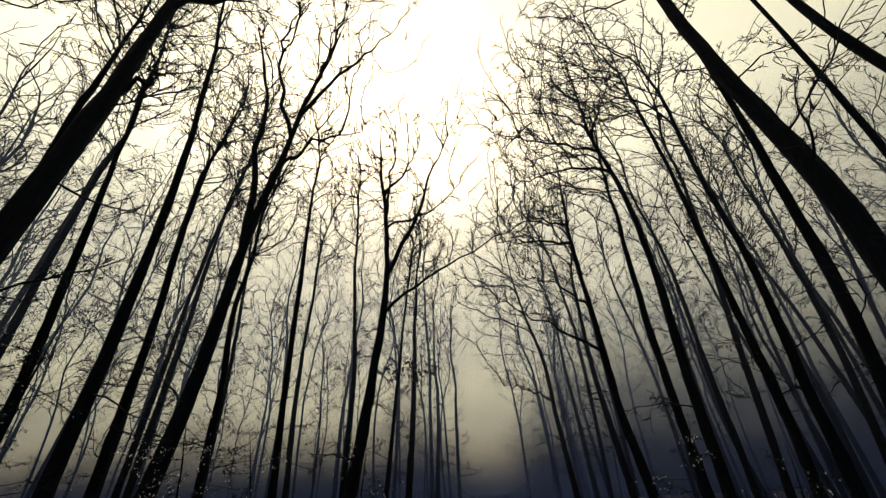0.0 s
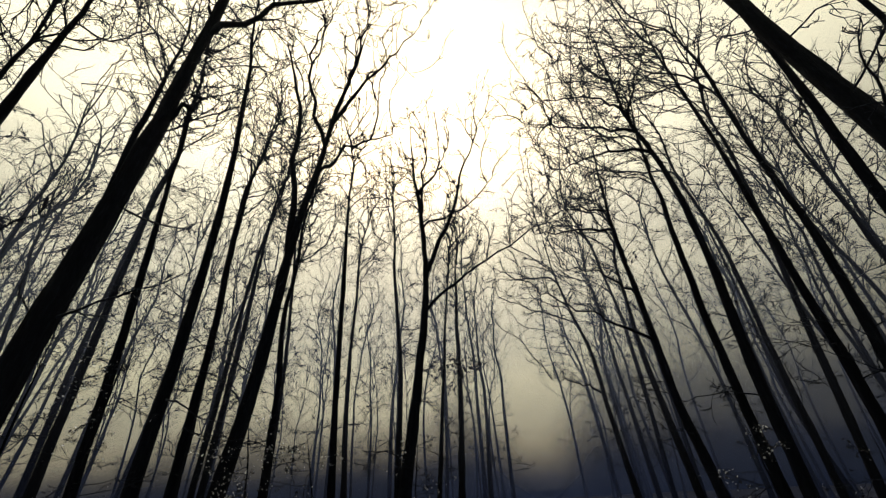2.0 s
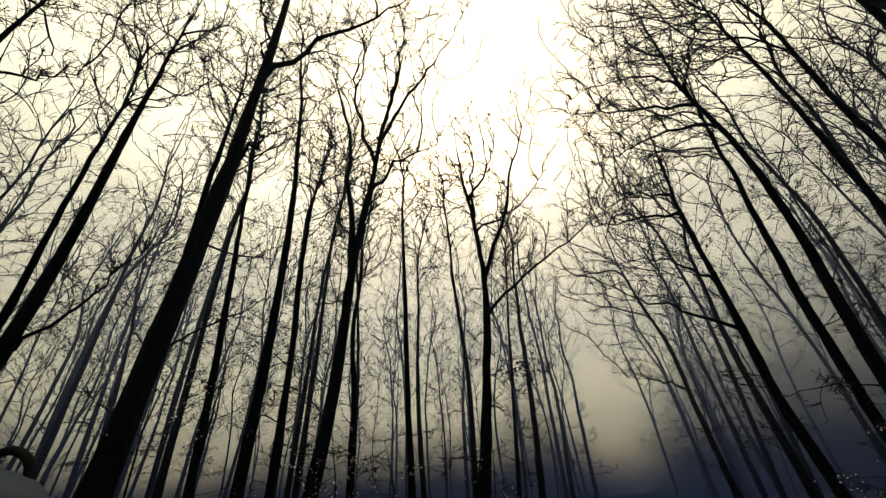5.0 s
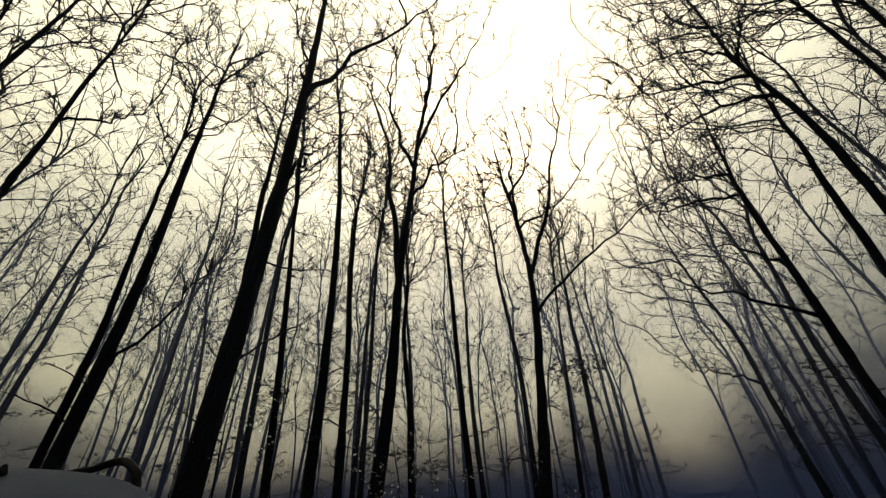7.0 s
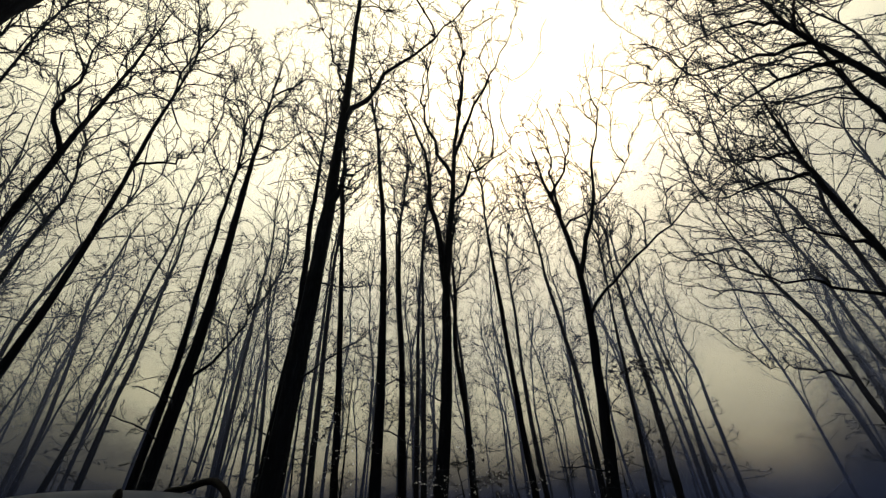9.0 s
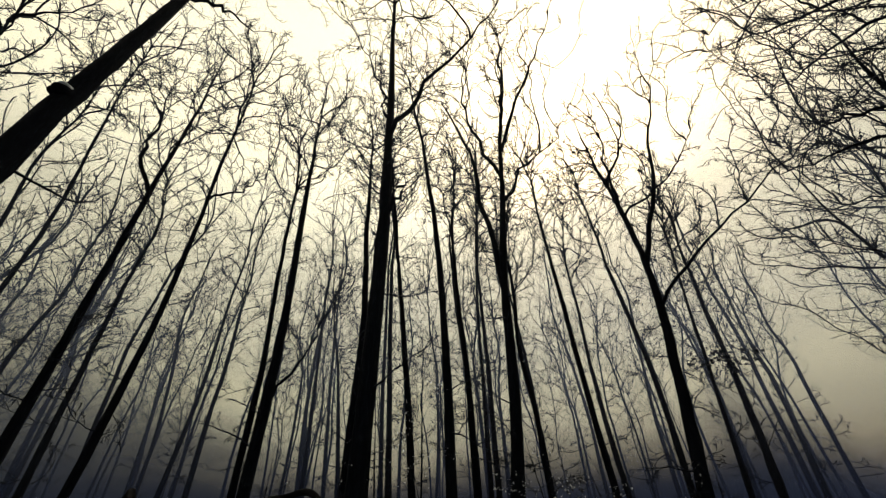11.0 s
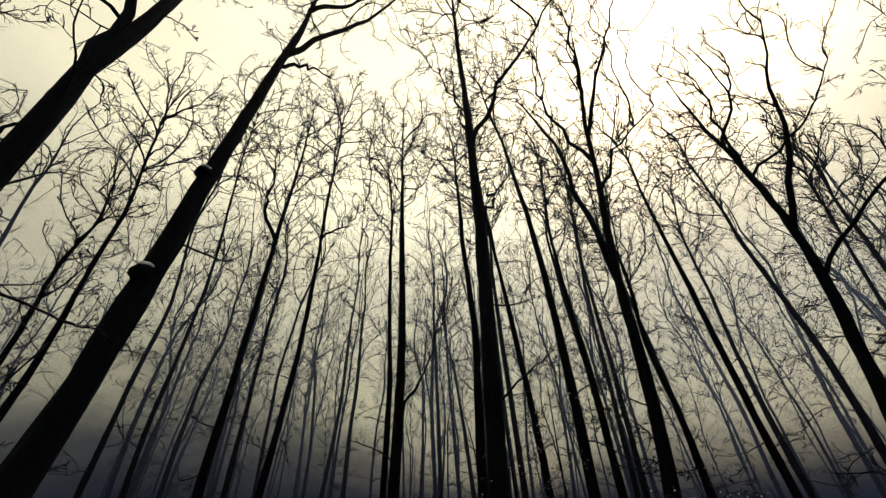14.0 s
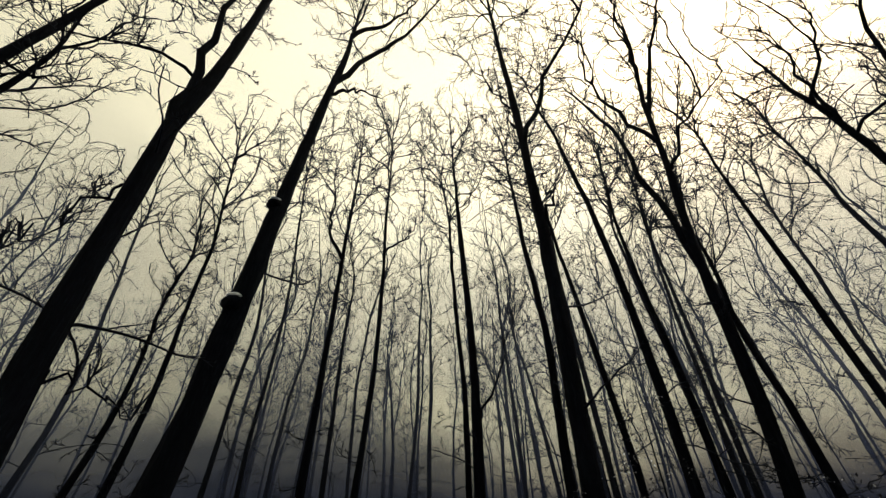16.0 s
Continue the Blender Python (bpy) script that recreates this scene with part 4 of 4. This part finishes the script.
# a bunch of leaves still hanging on one slim tree
_spots = np.array([(-0.92 + dx - leafy_tree.location.x, 12.79 - leafy_tree.location.y, 4.93 + dz) for dx, dz in ((-0.7, 0.08), (-0.4, 0.0), (-0.1, 0.1), (0.25, -0.05), (0.55, 0.02), (0.8, -0.02), (0.1, -0.2))])
_v, _f = leaf_cards(_rng, _spots, 0.07, 190, 0.13)
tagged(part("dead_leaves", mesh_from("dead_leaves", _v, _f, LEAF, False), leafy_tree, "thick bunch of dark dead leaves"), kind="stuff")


# ---- the parked car ----
def box(size, centre, bevel=0.03, taper=(1, 1), segments=3):
    bm = bmesh.new()
    bmesh.ops.create_cube(bm, size=1.0)
    for v in bm.verts:
        k = taper if v.co.z > 0 else (1, 1)
        v.co = Vector((v.co.x * size[0] * k[0], v.co.y * size[1] * k[1], v.co.z * size[2])) + Vector(centre)
    if bevel:
        bmesh.ops.bevel(bm, geom=bm.edges[:], offset=bevel, segments=segments, affect="EDGES", profile=0.6)
    for f in bm.faces:
        f.smooth = True
    return bm


def wheel_part(name, radius, width, hole, mat, parent, centre, label=""):
    prof = [(hole, -width / 2), (radius * 0.93, -width / 2), (radius, -width * 0.32), (radius, width * 0.32), (radius * 0.93, width / 2), (hole, width / 2)]
    n = 28
    a = np.arange(n) * 2 * math.pi / n
    v = np.array([[(w + centre[0], r * math.cos(t) + centre[1], r * math.sin(t) + centre[2]) for t in a] for r, w in prof]).reshape(-1, 3)
    i = np.arange(len(prof) * n).reshape(len(prof), n)
    j = np.roll(i, -1, 1)
    f = np.stack([i, j, np.roll(j, -1, 0), np.roll(i, -1, 0)], -1).reshape(-1, 4)
    return part(name, mesh_from(name, v, f, mat), parent, label)


def parked_car(m):
    """An estate car, its tail at the origin and its nose along y."""
    car = tagged(new("car"), label="grey estate car with black roof rails parked among the trees", category="car")
    body = box((1.84, 4.5, 0.62), (0, 2.15, 0.66), 0.14, (0.96, 0.98), 4)
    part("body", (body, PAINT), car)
    part("cabin", (box((1.70, 2.95, 0.66), (0, 1.55, 1.27), 0.10, (0.84, 0.84), 4), GLASS), car, "dark glazed cabin")
    # arched roof panel
    nx, ny = 17, 25
    gx, gy = np.meshgrid(np.linspace(-1, 1, nx), np.linspace(0, 1, ny))
    X, Y = gx * (0.735 - 0.05 * gy), -0.30 + gy * 2.90
    Z = 1.735 - 0.055 * np.abs(gx) ** 3 - 0.26 * np.clip((0.32 - gy) / 0.32, 0, 1) ** 2 - 0.16 * np.clip((gy - 0.6) / 0.4, 0, 1) ** 2 + 0.02 * (1 - gx**2)
    top = np.stack([X, Y, Z], -1).reshape(-1, 3)
    low = top - np.array([0, 0, 0.05])
    i = np.arange(nx * ny).reshape(ny, nx)
    quad = np.stack([i[:-1, :-1], i[:-1, 1:], i[1:, 1:], i[1:, :-1]], -1).reshape(-1, 4)
    edge = np.concatenate([i[0], i[1:, -1], i[-1, -2::-1], i[-2:0:-1, 0]])
    nxt = np.roll(edge, -1)
    skirt = np.stack([edge, edge + nx * ny, nxt + nx * ny, nxt], -1)
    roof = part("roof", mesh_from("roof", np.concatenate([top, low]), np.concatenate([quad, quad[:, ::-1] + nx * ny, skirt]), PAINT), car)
    for sgn in (-1, 1):
        line = spline([(sgn * 0.70, 0.17, 1.57), (sgn * 0.70, 0.27, 1.70), (sgn * 0.70, 0.46, 1.785), (sgn * 0.69, 1.3, 1.815), (sgn * 0.67, 2.0, 1.775), (sgn * 0.66, 2.2, 1.69)], 26)
        v, f = tubes(line[None], np.full((1, 26), 0.031), 10)
        part("roof_rail", mesh_from("roof_rail", v, f, BLACK), car, "black roof rail")
        part("mirror", (box((0.2, 0.12, 0.16), (sgn * 1.0, 2.75, 1.08), 0.04), PAINT), car)
        part("tail_lamp", (box((0.16, 0.10, 0.36), (sgn * 0.80, -0.06, 0.86), 0.03), LAMP), car, "red tail lamp")
        part("headlight", (box((0.36, 0.10, 0.16), (sgn * 0.62, 4.36, 0.76), 0.03), GLASS), car)
        for y in (0.75, 3.5):
            w = wheel_part("wheel", 0.33, 0.21, 0.2, RUBBER, car, (sgn * 0.80, y, 0.33), "black tyre with a dull rim")
            wheel_part("rim", 0.2, 0.14, 0.03, ALLOY, w, (sgn * 0.82, y, 0.33))
    for y in (0.95, 2.05):
        for sgn in (-1, 1):
            part("pillar", (box((0.05, 0.10, 0.60), (sgn * 0.775, y, 1.29), 0.015), PAINT), car)
    fin = box((0.05, 0.16, 0.06), (-0.06, 0.16, 1.708), 0.015, (0.4, 0.5))
    part("antenna", (fin, BLACK), roof, "short black aerial fin")
    part("bumper", (box((1.76, 0.16, 0.24), (0, -0.13, 0.5), 0.05), BLACK), car)
    part("bumper", (box((1.76, 0.16, 0.24), (0, 4.42, 0.48), 0.05), BLACK), car)
    part("number_plate", (box((0.5, 0.02, 0.11), (0, -0.215, 0.62), 0.004), SNOW), car, "plain pale plate")
    car.matrix_basis = m
    return car


parked_car(pose(-3.37, 1.20, 0.0, 0, 0, 78))


# ---- the wood farther back: six shapes, repeated ----
def far_wood():
    rng = np.random.default_rng(77)
    kinds = []
    for k in range(6):
        h = 17 + 4 * rng.random()
        bend = rng.normal(size=(3, 2)) * 0.5
        pts = ((0, 0, 0), (bend[0, 0] * 0.4, bend[0, 1] * 0.4, h * 0.35), (bend[1, 0], bend[1, 1], h * 0.7), (bend[2, 0] * 1.4, bend[2, 1] * 1.4, h))
        kinds.append(build_tree(rng, 0.07 + 0.05 * rng.random(), 0.26, pts, fine=False, boughs=9, label="bare slender tree deep in the misty wood", dead_shoots=4))
    taken, used = [], set()
    for _ in range(2600):
        if len(taken) >= 180:
            break
        # thickest on both flanks, open behind
        n = len(taken)
        span = (16, 60) if n < 30 else (-130, -84) if n < 66 else (-95, 20) if n < 155 else (80, 210)
        a, d = radians(rng.uniform(*span)), (15.0 if n < 30 else 18.0) + 32 * rng.random() ** 0.9
        x, y = d * math.sin(a), d * math.cos(a)
        # the ride stays open
        if abs(x - 0.085 * y - 0.6) < 2.0 + 0.02 * d and y > 0:
            continue
        if any((x - p) ** 2 + (y - q) ** 2 < 2.8 for p, q in taken):
            continue
        taken.append((x, y))
        k = rng.integers(6)
        m = pose(x, y, -0.05, 0, 0, rng.uniform(0, 360)) @ Matrix.Scale(rng.uniform(0.85, 1.2), 4)
        if k in used:
            copy_thing(kinds[k], m)
        else:
            kinds[k].matrix_basis = m
            used.add(k)


far_wood()
